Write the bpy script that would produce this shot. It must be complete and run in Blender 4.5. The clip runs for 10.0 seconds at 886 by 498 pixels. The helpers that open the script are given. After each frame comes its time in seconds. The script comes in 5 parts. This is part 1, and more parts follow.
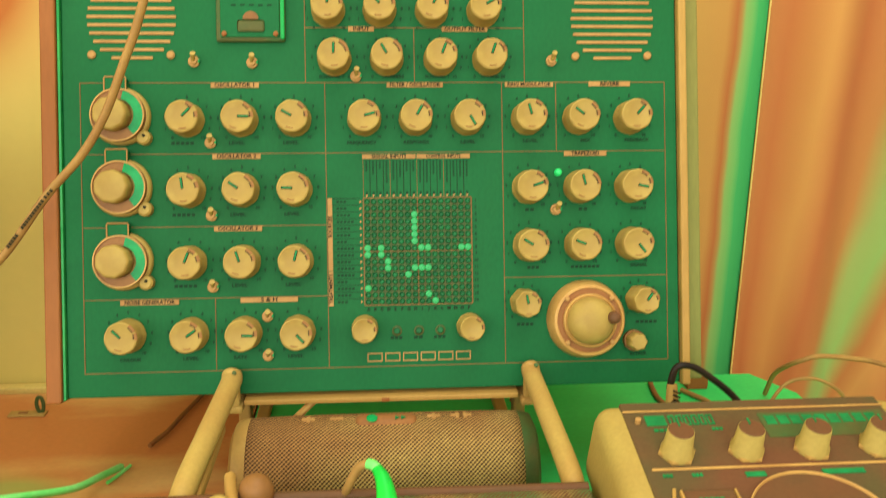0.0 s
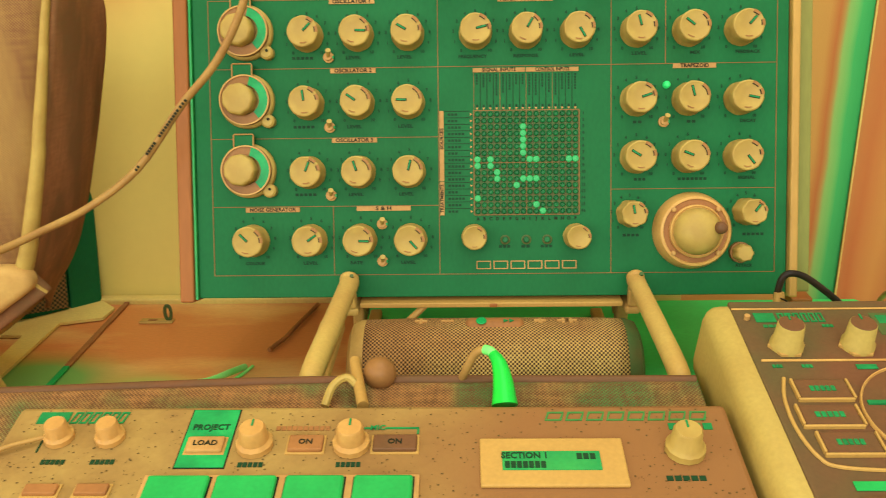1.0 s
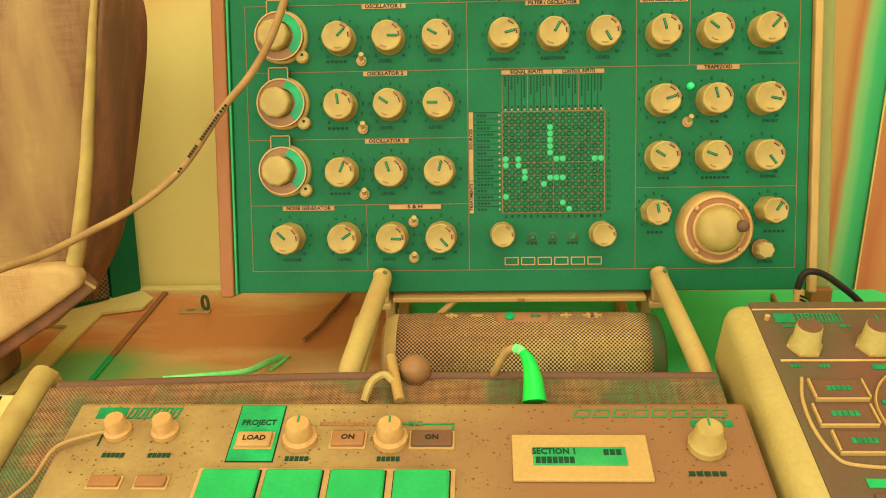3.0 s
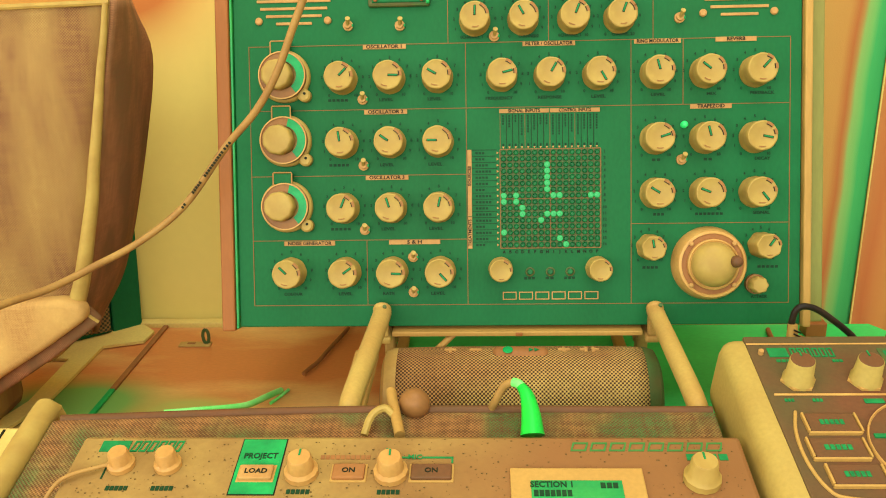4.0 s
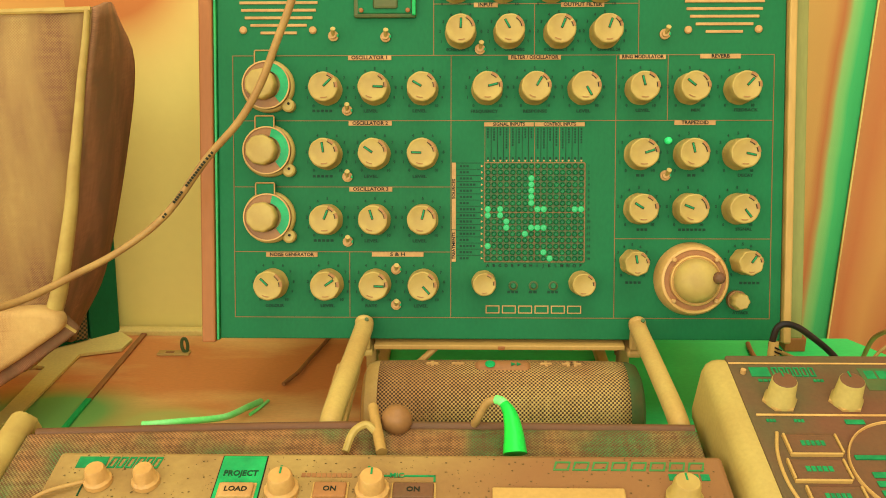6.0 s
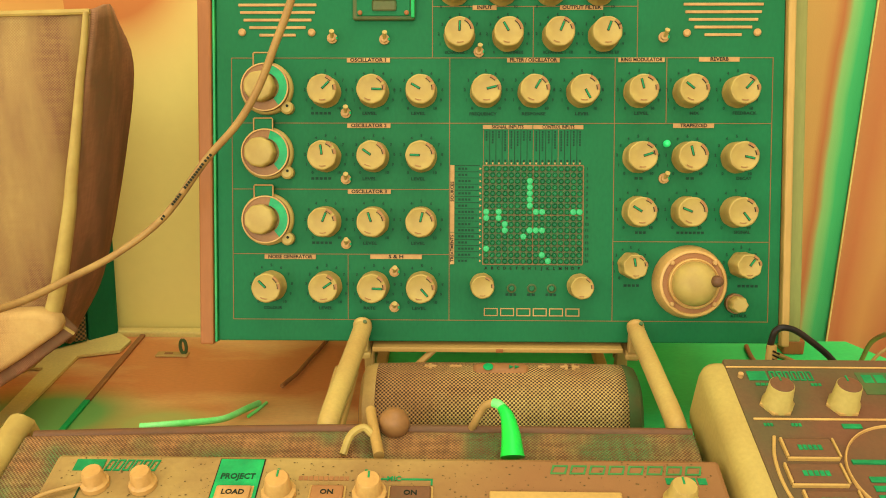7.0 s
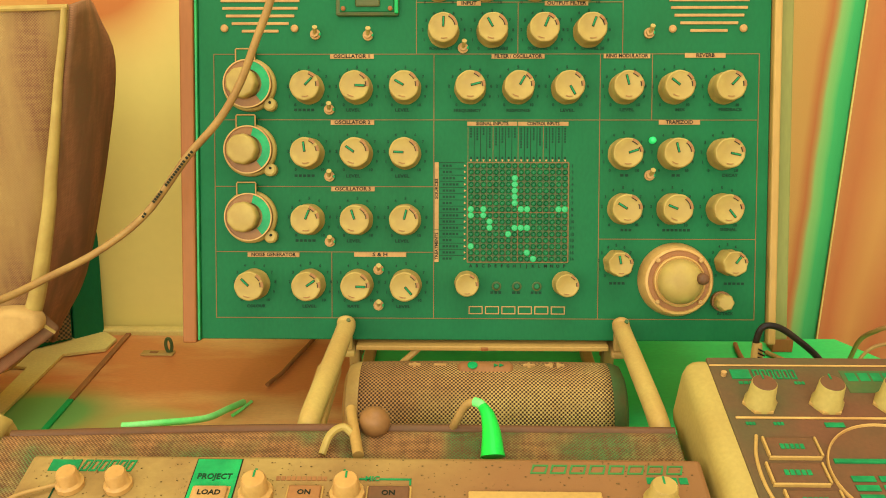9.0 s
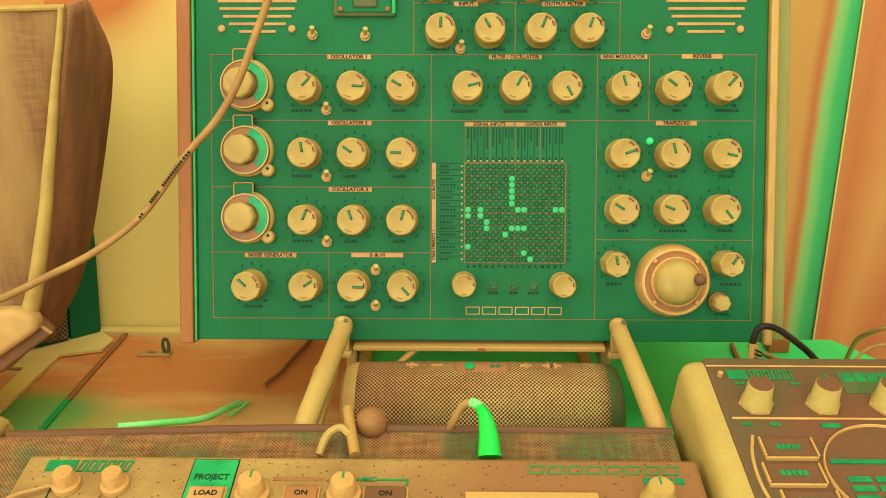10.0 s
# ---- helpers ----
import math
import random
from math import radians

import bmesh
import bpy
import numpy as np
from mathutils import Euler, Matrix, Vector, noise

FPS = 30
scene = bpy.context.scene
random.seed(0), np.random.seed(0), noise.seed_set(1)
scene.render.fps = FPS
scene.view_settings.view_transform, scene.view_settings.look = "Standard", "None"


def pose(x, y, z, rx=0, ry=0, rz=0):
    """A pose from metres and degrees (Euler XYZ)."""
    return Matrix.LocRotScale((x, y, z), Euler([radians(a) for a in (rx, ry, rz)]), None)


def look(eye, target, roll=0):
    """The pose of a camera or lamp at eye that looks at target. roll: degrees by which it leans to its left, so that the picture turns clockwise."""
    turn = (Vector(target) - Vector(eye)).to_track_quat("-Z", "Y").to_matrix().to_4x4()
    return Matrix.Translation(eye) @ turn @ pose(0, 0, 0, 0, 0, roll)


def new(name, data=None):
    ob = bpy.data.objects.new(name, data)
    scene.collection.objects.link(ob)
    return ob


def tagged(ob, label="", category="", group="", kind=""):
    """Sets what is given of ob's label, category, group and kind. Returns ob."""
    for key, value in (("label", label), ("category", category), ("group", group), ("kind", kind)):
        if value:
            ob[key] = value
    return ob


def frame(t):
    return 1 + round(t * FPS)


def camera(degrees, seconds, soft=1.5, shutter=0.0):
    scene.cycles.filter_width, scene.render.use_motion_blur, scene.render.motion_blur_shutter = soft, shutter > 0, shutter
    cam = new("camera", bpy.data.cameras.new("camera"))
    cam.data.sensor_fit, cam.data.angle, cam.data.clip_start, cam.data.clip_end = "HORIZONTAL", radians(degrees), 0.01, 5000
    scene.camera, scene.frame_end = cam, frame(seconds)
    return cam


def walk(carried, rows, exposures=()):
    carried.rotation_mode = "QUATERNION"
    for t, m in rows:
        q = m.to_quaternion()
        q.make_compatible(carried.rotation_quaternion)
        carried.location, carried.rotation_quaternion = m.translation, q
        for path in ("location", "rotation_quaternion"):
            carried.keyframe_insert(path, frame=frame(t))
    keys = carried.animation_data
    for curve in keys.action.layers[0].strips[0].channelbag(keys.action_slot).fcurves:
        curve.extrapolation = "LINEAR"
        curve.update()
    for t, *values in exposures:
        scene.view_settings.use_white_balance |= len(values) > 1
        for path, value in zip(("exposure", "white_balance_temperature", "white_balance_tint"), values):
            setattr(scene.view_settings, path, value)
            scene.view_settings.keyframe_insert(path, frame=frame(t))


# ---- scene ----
cam = camera(54.9, 10.0, soft=1.0, shutter=0.25)
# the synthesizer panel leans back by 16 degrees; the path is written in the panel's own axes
TOP_POWER, BACK_POWER, WEST_POWER = 37, 76, 28
FILL_COLOUR = (0.965, 0.98, 0.93)
EXPOSURES = [(0, -0.20), (1.2, -0.17), (1.6, -0.08), (10, -0.08)]
LEAN = pose(0, 0, 0.112, -16, 0, 0)
PATH = [
    (0, (-0.0034, -0.6700, 0.0962), (0.1471, 1.3270, 0.0813), -0.90),
    (0.5, (-0.0264, -0.6663, 0.0686), (0.1095, 1.3210, -0.0692), -0.03),
    (1, (-0.0233, -0.6940, 0.0624), (-0.0735, 1.3080, -0.0584), -0.60),
    (1.5, (-0.0398, -0.7077, 0.0708), (-0.1455, 1.2880, -0.0314), -0.92),
    (2, (-0.0397, -0.7063, 0.0696), (-0.1405, 1.2850, -0.0768), -0.86),
    (2.5, (-0.0243, -0.7001, 0.0881), (-0.1303, 1.2870, -0.1165), -0.85),
    (2.7, (-0.0300, -0.7080, 0.0850), (-0.1309, 1.2800, -0.1134), -0.81),
    (4, (-0.0311, -0.7295, 0.0851), (-0.1220, 1.2660, -0.0168), -0.69),
    (4.5, (-0.0306, -0.7337, 0.0876), (-0.0810, 1.2640, -0.0077), -0.78),
    (5, (-0.0320, -0.7296, 0.0877), (-0.0741, 1.2670, -0.0062), -0.54),
    (5.5, (-0.0341, -0.7260, 0.0910), (-0.0773, 1.2710, -0.0047), -0.14),
    (7, (-0.0326, -0.7261, 0.0954), (-0.0766, 1.2710, 0.0005), 0.19),
    (7.5, (-0.0256, -0.7209, 0.0936), (-0.0694, 1.2760, -0.0035), 0.30),
    (8, (-0.0231, -0.7190, 0.0934), (-0.0652, 1.2770, -0.0060), 0.17),
    (8.5, (-0.0225, -0.7214, 0.0945), (-0.0627, 1.2750, -0.0037), 0.12),
    (9, (-0.0216, -0.7206, 0.0950), (-0.0598, 1.2760, -0.0048), 0.14),
    (9.5, (-0.0201, -0.7195, 0.0952), (-0.0558, 1.2770, -0.0054), 0.09),
    (10, (-0.0214, -0.7209, 0.0951), (-0.0535, 1.2760, -0.0037), 0.19),
]
walk(cam, [(t, LEAN @ look(eye, target, roll)) for t, eye, target, roll in PATH], EXPOSURES)

# ---- world, added fill lamps and exposure ----
world = bpy.data.worlds.new("room_sky")
scene.world = world
world.use_nodes = True
sky = world.node_tree.nodes.new("ShaderNodeTexSky")
sky.sky_type, sky.sun_disc = "NISHITA", False
sky.sun_elevation, sky.sun_rotation = radians(35), radians(110)
world.node_tree.nodes["Background"].inputs["Strength"].default_value = 0.1
world.node_tree.links.new(sky.outputs["Color"], world.node_tree.nodes["Background"].inputs["Color"])


def window_light(name, m, width, height, power, colour):
    """An added area lamp that fills the room from an unseen opening."""
    lamp = bpy.data.lights.new(name, "AREA")
    lamp.shape, lamp.size, lamp.size_y, lamp.energy, lamp.color = "RECTANGLE", width, height, power, colour
    ob = new(name, lamp)
    ob.matrix_world = m
    return ob


# added lamps above, behind and to the west, out of view, to brighten everything
window_light("fill_top", look((0.10, -0.55, 2.12), (0.10, -0.55, 0.0)), 1.6, 1.6, TOP_POWER, FILL_COLOUR)
window_light("fill_back", look((-0.25, -2.49, 1.10), (-0.25, 0.0, 1.10)), 2.8, 1.5, BACK_POWER, FILL_COLOUR)
window_light("fill_west", look((-1.99, -1.30, 0.85), (0.0, -1.30, 0.85)), 1.3, 1.3, WEST_POWER, FILL_COLOUR)


# ---- materials ----
def srgb(r, g, b):
    return tuple((c / 255 / 12.92) if c / 255 <= 0.04045 else ((c / 255 + 0.055) / 1.055) ** 2.4 for c in (r, g, b)) + (1.0,)


def paint(name, rgb, other=None, scale=20.0, rough=0.5, metal=0.0, bump=0.05, grain=400.0, stretch=(1, 1, 1), random_piece=0.0, low=0.35, high=0.65, shine=0.15, speck=0.35):
    """A surface of one colour with broad stains towards a second colour, fine grain and fine relief."""
    m = bpy.data.materials.new(name)
    m.use_nodes = True
    nt = m.node_tree
    n, l = nt.nodes, nt.links
    bsdf = n["Principled BSDF"]
    co = n.new("ShaderNodeTexCoord")
    mp = n.new("ShaderNodeMapping")
    mp.inputs["Scale"].default_value = stretch
    l.new(co.outputs["Object"], mp.inputs["Vector"])
    big = n.new("ShaderNodeTexNoise")
    big.inputs["Scale"].default_value, big.inputs["Detail"].default_value = scale, 5
    fine = n.new("ShaderNodeTexNoise")
    fine.inputs["Scale"].default_value, fine.inputs["Detail"].default_value = grain, 3
    l.new(mp.outputs["Vector"], big.inputs["Vector"])
    l.new(mp.outputs["Vector"], fine.inputs["Vector"])
    ramp = n.new("ShaderNodeValToRGB")
    c = srgb(*rgb)
    o = srgb(*other) if other else tuple(x * 0.82 for x in c[:3]) + (1.0,)
    ramp.color_ramp.elements[0].position, ramp.color_ramp.elements[1].position = low, high
    ramp.color_ramp.elements[0].color, ramp.color_ramp.elements[1].color = o, c
    l.new(big.outputs["Fac"], ramp.inputs["Fac"])
    mix = n.new("ShaderNodeMix")
    mix.data_type, mix.blend_type = "RGBA", "MULTIPLY"
    mix.inputs["Factor"].default_value = speck
    grey = n.new("ShaderNodeValToRGB")
    grey.color_ramp.elements[0].position, grey.color_ramp.elements[1].position = 0.3, 0.7
    grey.color_ramp.elements[0].color, grey.color_ramp.elements[1].color = (0.7, 0.7, 0.7, 1), (1, 1, 1, 1)
    l.new(fine.outputs["Fac"], grey.inputs["Fac"])
    l.new(ramp.outputs["Color"], mix.inputs["A"])
    l.new(grey.outputs["Color"], mix.inputs["B"])
    out = mix.outputs["Result"]
    if random_piece:
        info = n.new("ShaderNodeObjectInfo")
        hsv = n.new("ShaderNodeHueSaturation")
        rng = n.new("ShaderNodeMapRange")
        rng.inputs["To Min"].default_value, rng.inputs["To Max"].default_value = 1 - random_piece, 1 + random_piece
        l.new(info.outputs["Random"], rng.inputs["Value"])
        l.new(rng.outputs["Result"], hsv.inputs["Value"])
        l.new(out, hsv.inputs["Color"])
        out = hsv.outputs["Color"]
    l.new(out, bsdf.inputs["Base Color"])
    bsdf.inputs["Roughness"].default_value, bsdf.inputs["Metallic"].default_value = rough, metal
    bsdf.inputs["Specular IOR Level"].default_value = shine
    if bump:
        b = n.new("ShaderNodeBump")
        b.inputs["Strength"].default_value, b.inputs["Distance"].default_value = bump, 0.002
        l.new(fine.outputs["Fac"], b.inputs["Height"])
        l.new(b.outputs["Normal"], bsdf.inputs["Normal"])
    return m


def weave(name, thread, gap, pitch, rough=0.8, stain=None, soft=0.25, bias=0.0, spread=14, relief=0.5, stretch=(1, 1, 1), uneven=0.0):
    """Woven cloth: threads over and under at a pitch in metres, on UV coordinates in metres."""
    m = paint(name, thread, stain, spread, rough, bump=0.0, low=0.40, high=0.60, stretch=stretch)
    nt = m.node_tree
    n, l = nt.nodes, nt.links
    bsdf = n["Principled BSDF"]
    base = bsdf.inputs["Base Color"].links[0].from_socket
    uv = n.new("ShaderNodeUVMap")
    sep = n.new("ShaderNodeSeparateXYZ")
    l.new(uv.outputs["UV"], sep.inputs["Vector"])
    waves = []
    for axis in ("X", "Y"):
        k = n.new("ShaderNodeMath")
        k.operation = "MULTIPLY"
        k.inputs[1].default_value = 2 * math.pi / pitch
        s = n.new("ShaderNodeMath")
        s.operation = "SINE"
        l.new(sep.outputs[axis], k.inputs[0])
        l.new(k.outputs[0], s.inputs[0])
        waves.append(s)
    prod = n.new("ShaderNodeMath")
    prod.operation = "MULTIPLY"
    l.new(waves[0].outputs[0], prod.inputs[0])
    l.new(waves[1].outputs[0], prod.inputs[1])
    if uneven:
        # threads of uneven thickness and dye
        slubs = []
        for run in ((1, 0.14, 1), (0.14, 1, 1)):
            along_thread = n.new("ShaderNodeMapping")
            along_thread.inputs["Scale"].default_value = run
            one = n.new("ShaderNodeTexNoise")
            one.inputs["Scale"].default_value, one.inputs["Detail"].default_value = 0.7 / pitch, 2
            l.new(uv.outputs["UV"], along_thread.inputs["Vector"])
            l.new(along_thread.outputs["Vector"], one.inputs["Vector"])
            slubs.append(one)
        slub = n.new("ShaderNodeMix")
        slub.inputs["Factor"].default_value = 0.5
        l.new(slubs[0].outputs["Fac"], slub.inputs["A"])
        l.new(slubs[1].outputs["Fac"], slub.inputs["B"])
        mid = n.new("ShaderNodeMath")
        mid.operation = "MULTIPLY_ADD"
        mid.inputs[1].default_value, mid.inputs[2].default_value = uneven, -0.5 * uneven
        l.new(slub.outputs["Result"], mid.inputs[0])
        both = n.new("ShaderNodeMath")
        both.operation = "ADD"
        l.new(prod.outputs[0], both.inputs[0])
        l.new(mid.outputs[0], both.inputs[1])
        prod = both
    rng = n.new("ShaderNodeMapRange")
    rng.inputs["From Min"].default_value, rng.inputs["From Max"].default_value = -soft - bias, soft - bias
    l.new(prod.outputs[0], rng.inputs["Value"])
    mix = n.new("ShaderNodeMix")
    mix.data_type = "RGBA"
    mix.inputs["A"].default_value = srgb(*gap)
    l.new(rng.outputs["Result"], mix.inputs["Factor"])
    l.new(base, mix.inputs["B"])
    l.new(mix.outputs["Result"], bsdf.inputs["Base Color"])
    b = n.new("ShaderNodeBump")
    b.inputs["Strength"].default_value, b.inputs["Distance"].default_value = relief, 0.0008
    l.new(prod.outputs[0], b.inputs["Height"])
    l.new(b.outputs["Normal"], bsdf.inputs["Normal"])
    return m


def glowing(name, rgb, strength):
    m = bpy.data.materials.new(name)
    m.use_nodes = True
    bsdf = m.node_tree.nodes["Principled BSDF"]
    bsdf.inputs["Base Color"].default_value = srgb(*rgb)
    bsdf.inputs["Emission Color"].default_value = srgb(*rgb)
    bsdf.inputs["Emission Strength"].default_value = strength
    return m


GREEN = paint("panel_green", (20, 104, 52), (24, 96, 46), 9, 0.55, bump=0.02, stretch=(1, 1, 0.5))
KNOB = paint("knob_yellow", (180, 151, 74), (168, 136, 66), 60, 0.45, bump=0.02, speck=0.15)
KNOB_SHADING = paint("knob_shading_brown", (164, 114, 58), None, 80, 0.5)
BROWN = paint("line_brown", (142, 102, 50), None, 60, 0.5, bump=0)
PLATE = paint("plate_tan", (192, 146, 80), (176, 128, 68), 50, 0.5, bump=0)
INK = paint("ink_green_black", (30, 36, 16), None, 80, 0.6, bump=0)
INK_SOFT = paint("ink_faded_green", (24, 64, 32), None, 80, 0.6, bump=0)
POINTER = paint("pointer_green", (24, 116, 60), (30, 140, 72), 90, 0.4, bump=0)
BRIGHT = paint("bright_green", (36, 168, 76), (32, 154, 70), 30, 0.35, bump=0.02)
DIALGREEN = paint("dial_green", (30, 164, 82), (24, 136, 70), 60, 0.25, bump=0.0)
TAN_METAL = paint("dial_tan_metal", (190, 140, 72), (206, 160, 84), 40, 0.35, bump=0.02)
DARK_TAN = paint("dial_dark_tan", (138, 94, 50), (154, 108, 56), 40, 0.4, bump=0.02)
ORANGE = paint("case_orange", (152, 90, 42), (162, 102, 48), 8, 0.45, stretch=(1, 1, 0.2))
CHEEK = paint("case_tan", (190, 148, 74), (180, 138, 68), 10, 0.45, stretch=(1, 1, 0.2))
OLIVE = paint("case_olive", (138, 130, 62), (120, 128, 62), 8, 0.5, stretch=(1, 1, 0.2))
PIN = paint("pin_green", (28, 104, 52), (26, 92, 46), 90, 0.4, bump=0, random_piece=0.18)
PIN_BED = paint("pin_bed_olive", (92, 92, 46), (68, 100, 50), 40, 0.5, bump=0)
LAMP_LIT = glowing("indicator_lit_green", (40, 190, 92), 0.7)
LIT = glowing("pin_lit_green", (32, 158, 78), 0.10)
WALL = paint("wall_yellow", (216, 186, 90), (210, 176, 84), 2.0, 0.85, bump=0.05, grain=90, speck=0.08)
ROOM = paint("wall_offwhite", (226, 220, 206), None, 2.0, 0.9, bump=0.05, grain=90)
DESK_GREEN = paint("desk_bright_green", (72, 224, 108), (58, 206, 98), 9, 0.35, bump=0.02, stretch=(0.4, 1, 1))
DESK_BROWN = paint("desk_mottled_brown", (232, 186, 106), (212, 132, 66), 10, 0.3, shine=0.35, bump=0.03, stretch=(0.45, 1.3, 1), low=0.50, high=0.68)
DESK_EDGE = paint("desk_edge_yellow", (232, 208, 112), (218, 180, 94), 8, 0.5)
STAND = paint("stand_yellow", (196, 164, 84), (182, 138, 70), 14, 0.45, bump=0.03)
BODY = paint("unit_body_tan", (168, 136, 70), (142, 106, 55), 18, 0.55, bump=0.12, grain=260)
SPECK = paint("dust_dark", (110, 86, 44), None, 60, 0.9, bump=0)
SAMPLER_SIDE = paint("sampler_side_yellow", (186, 160, 80), (176, 146, 72), 14, 0.5, bump=0.04)
KEYDARK = paint("button_dark_brown", (114, 74, 43), (104, 74, 43), 40, 0.5)
SAMPLER_TOP = paint("sampler_top_brown", (112, 72, 44), (88, 82, 46), 14, 0.5, bump=0.06)
KEYBROWN = paint("button_brown", (162, 108, 56), (148, 98, 52), 40, 0.5)
MARK = paint("mark_olive_green", (74, 124, 58), (58, 128, 60), 60, 0.5, bump=0)
LCD = paint("lcd_green", (32, 140, 72), (60, 166, 76), 26, 0.2, bump=0)
RUBBER_BLACK = paint("cable_black", (34, 28, 20), (52, 40, 26), 60, 0.4)
CABLE = paint("cable_tan", (178, 138, 70), (158, 116, 60), 40, 0.45)
LIME = paint("cable_lime", (156, 246, 136), (96, 232, 96), 30, 0.3, bump=0)
PLUGGREEN = paint("plug_green", (42, 222, 56), (26, 186, 62), 40, 0.3, bump=0)
GRILLE = weave("speaker_grille_cloth", (210, 174, 96), (72, 48, 24), 0.0032, soft=0.20, bias=0.02, stain=(182, 132, 72), spread=9, uneven=0.5)
MAT = weave("woven_mat", (170, 120, 66), (104, 70, 38), 0.0025, stain=(90, 116, 60), soft=0.6, spread=26, uneven=4.0)
BAG = weave("bag_cloth_front", (178, 144, 78), (150, 114, 62), 0.0021, stain=(116, 74, 46), soft=0.9, spread=11, relief=0.12, stretch=(2.2, 2.2, 0.5), uneven=4.0)
POCKET = weave("bag_cloth_pocket", (206, 168, 92), (194, 152, 82), 0.0013, stain=(164, 118, 64), soft=1.2, spread=16, relief=0.1, uneven=4.0)
GUSSET = weave("bag_cloth_side", (172, 118, 74), (130, 88, 55), 0.0017, uneven=4.0, stain=(122, 94, 57), soft=1.1, spread=22, relief=0.06, stretch=(1.5, 1.5, 0.6))


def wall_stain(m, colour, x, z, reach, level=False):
    """A broad round patch of another tone, painted shade included, on a wall, or on a level top at (x, y)."""
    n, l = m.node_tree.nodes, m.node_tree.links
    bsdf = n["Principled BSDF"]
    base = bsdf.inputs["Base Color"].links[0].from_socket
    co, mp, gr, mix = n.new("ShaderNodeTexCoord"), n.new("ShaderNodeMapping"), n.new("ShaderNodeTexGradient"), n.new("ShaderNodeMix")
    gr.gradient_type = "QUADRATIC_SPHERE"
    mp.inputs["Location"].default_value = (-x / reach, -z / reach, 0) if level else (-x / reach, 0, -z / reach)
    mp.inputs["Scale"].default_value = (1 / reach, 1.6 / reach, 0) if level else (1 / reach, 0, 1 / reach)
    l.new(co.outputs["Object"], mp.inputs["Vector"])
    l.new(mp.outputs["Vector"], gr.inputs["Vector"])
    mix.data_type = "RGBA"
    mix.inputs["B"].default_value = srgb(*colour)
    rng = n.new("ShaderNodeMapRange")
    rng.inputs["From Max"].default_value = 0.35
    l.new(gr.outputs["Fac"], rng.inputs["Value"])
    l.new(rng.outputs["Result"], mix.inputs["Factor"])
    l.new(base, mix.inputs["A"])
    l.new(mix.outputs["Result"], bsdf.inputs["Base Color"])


# the groovebox body turns browner towards its right part
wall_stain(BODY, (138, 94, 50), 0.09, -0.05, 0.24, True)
# green reflections on the glossy desktop, painted into its base colour
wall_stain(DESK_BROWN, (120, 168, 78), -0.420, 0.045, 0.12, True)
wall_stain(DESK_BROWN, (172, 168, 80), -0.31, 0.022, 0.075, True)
PIER = paint("pier_yellow", (242, 219, 115), (238, 213, 110), 2.0, 0.85, bump=0.03, grain=90, speck=0.06)
# orange shade high on the pier and back wall, put into their colour
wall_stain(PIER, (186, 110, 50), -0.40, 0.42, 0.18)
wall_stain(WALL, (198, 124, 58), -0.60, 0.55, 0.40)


# ---- builders ----
def part(name, bm, material, parent, label="", m=None, smooth=False):
    """One mesh object under a thing or under a part."""
    mesh = bm if isinstance(bm, bpy.types.Mesh) else None
    if mesh is None:
        mesh = bpy.data.meshes.new(name)
        bmesh.ops.recalc_face_normals(bm, faces=bm.faces)
        if smooth:
            for f in bm.faces:
                f.smooth = True
        bm.to_mesh(mesh)
        bm.free()
        if smooth:
            mesh.set_sharp_from_angle(angle=radians(40))
    if not mesh.materials:
        mesh.materials.append(material)
    ob = new(name, mesh)
    ob.parent = parent
    if m is not None:
        ob.matrix_local = m
    if label:
        tagged(ob, label)
    return ob


def thing(name, m, label, category, group="", kind=""):
    ob = new(name)
    ob.matrix_world = m
    ob.empty_display_size = 0.02
    return tagged(ob, label, category, group, kind)


def box(x0, x1, y0, y1, z0, z1, bevel=0.0, segments=2):
    bm = bmesh.new()
    bmesh.ops.create_cube(bm, size=1)
    for v in bm.verts:
        v.co = Vector(((x0 + x1) / 2 + v.co.x * (x1 - x0), (y0 + y1) / 2 + v.co.y * (y1 - y0), (z0 + z1) / 2 + v.co.z * (z1 - z0)))
    if bevel:
        bmesh.ops.bevel(bm, geom=bm.edges[:], offset=bevel, segments=segments, affect="EDGES", profile=0.5)
    return bm


def lathe(profile, count=28, wobble=0.0, lobes=0, squash=1.0):
    """A turned shape round local -Y (it stands out from a panel): profile of (radius, height)."""
    bm = bmesh.new()
    rings = []
    for r, h in profile:
        ring = []
        for i in range(count):
            a = 2 * math.pi * i / count
            k = 1 + wobble * math.cos(lobes * a) if lobes else 1
            ring.append(bm.verts.new((r * k * math.cos(a), -h, r * k * math.sin(a) * squash)))
        rings.append(ring)
    for a, b in zip(rings, rings[1:]):
        for i in range(count):
            bm.faces.new((a[i], a[(i + 1) % count], b[(i + 1) % count], b[i]))
    bm.faces.new(rings[0])
    bm.faces.new(rings[-1])
    return bm


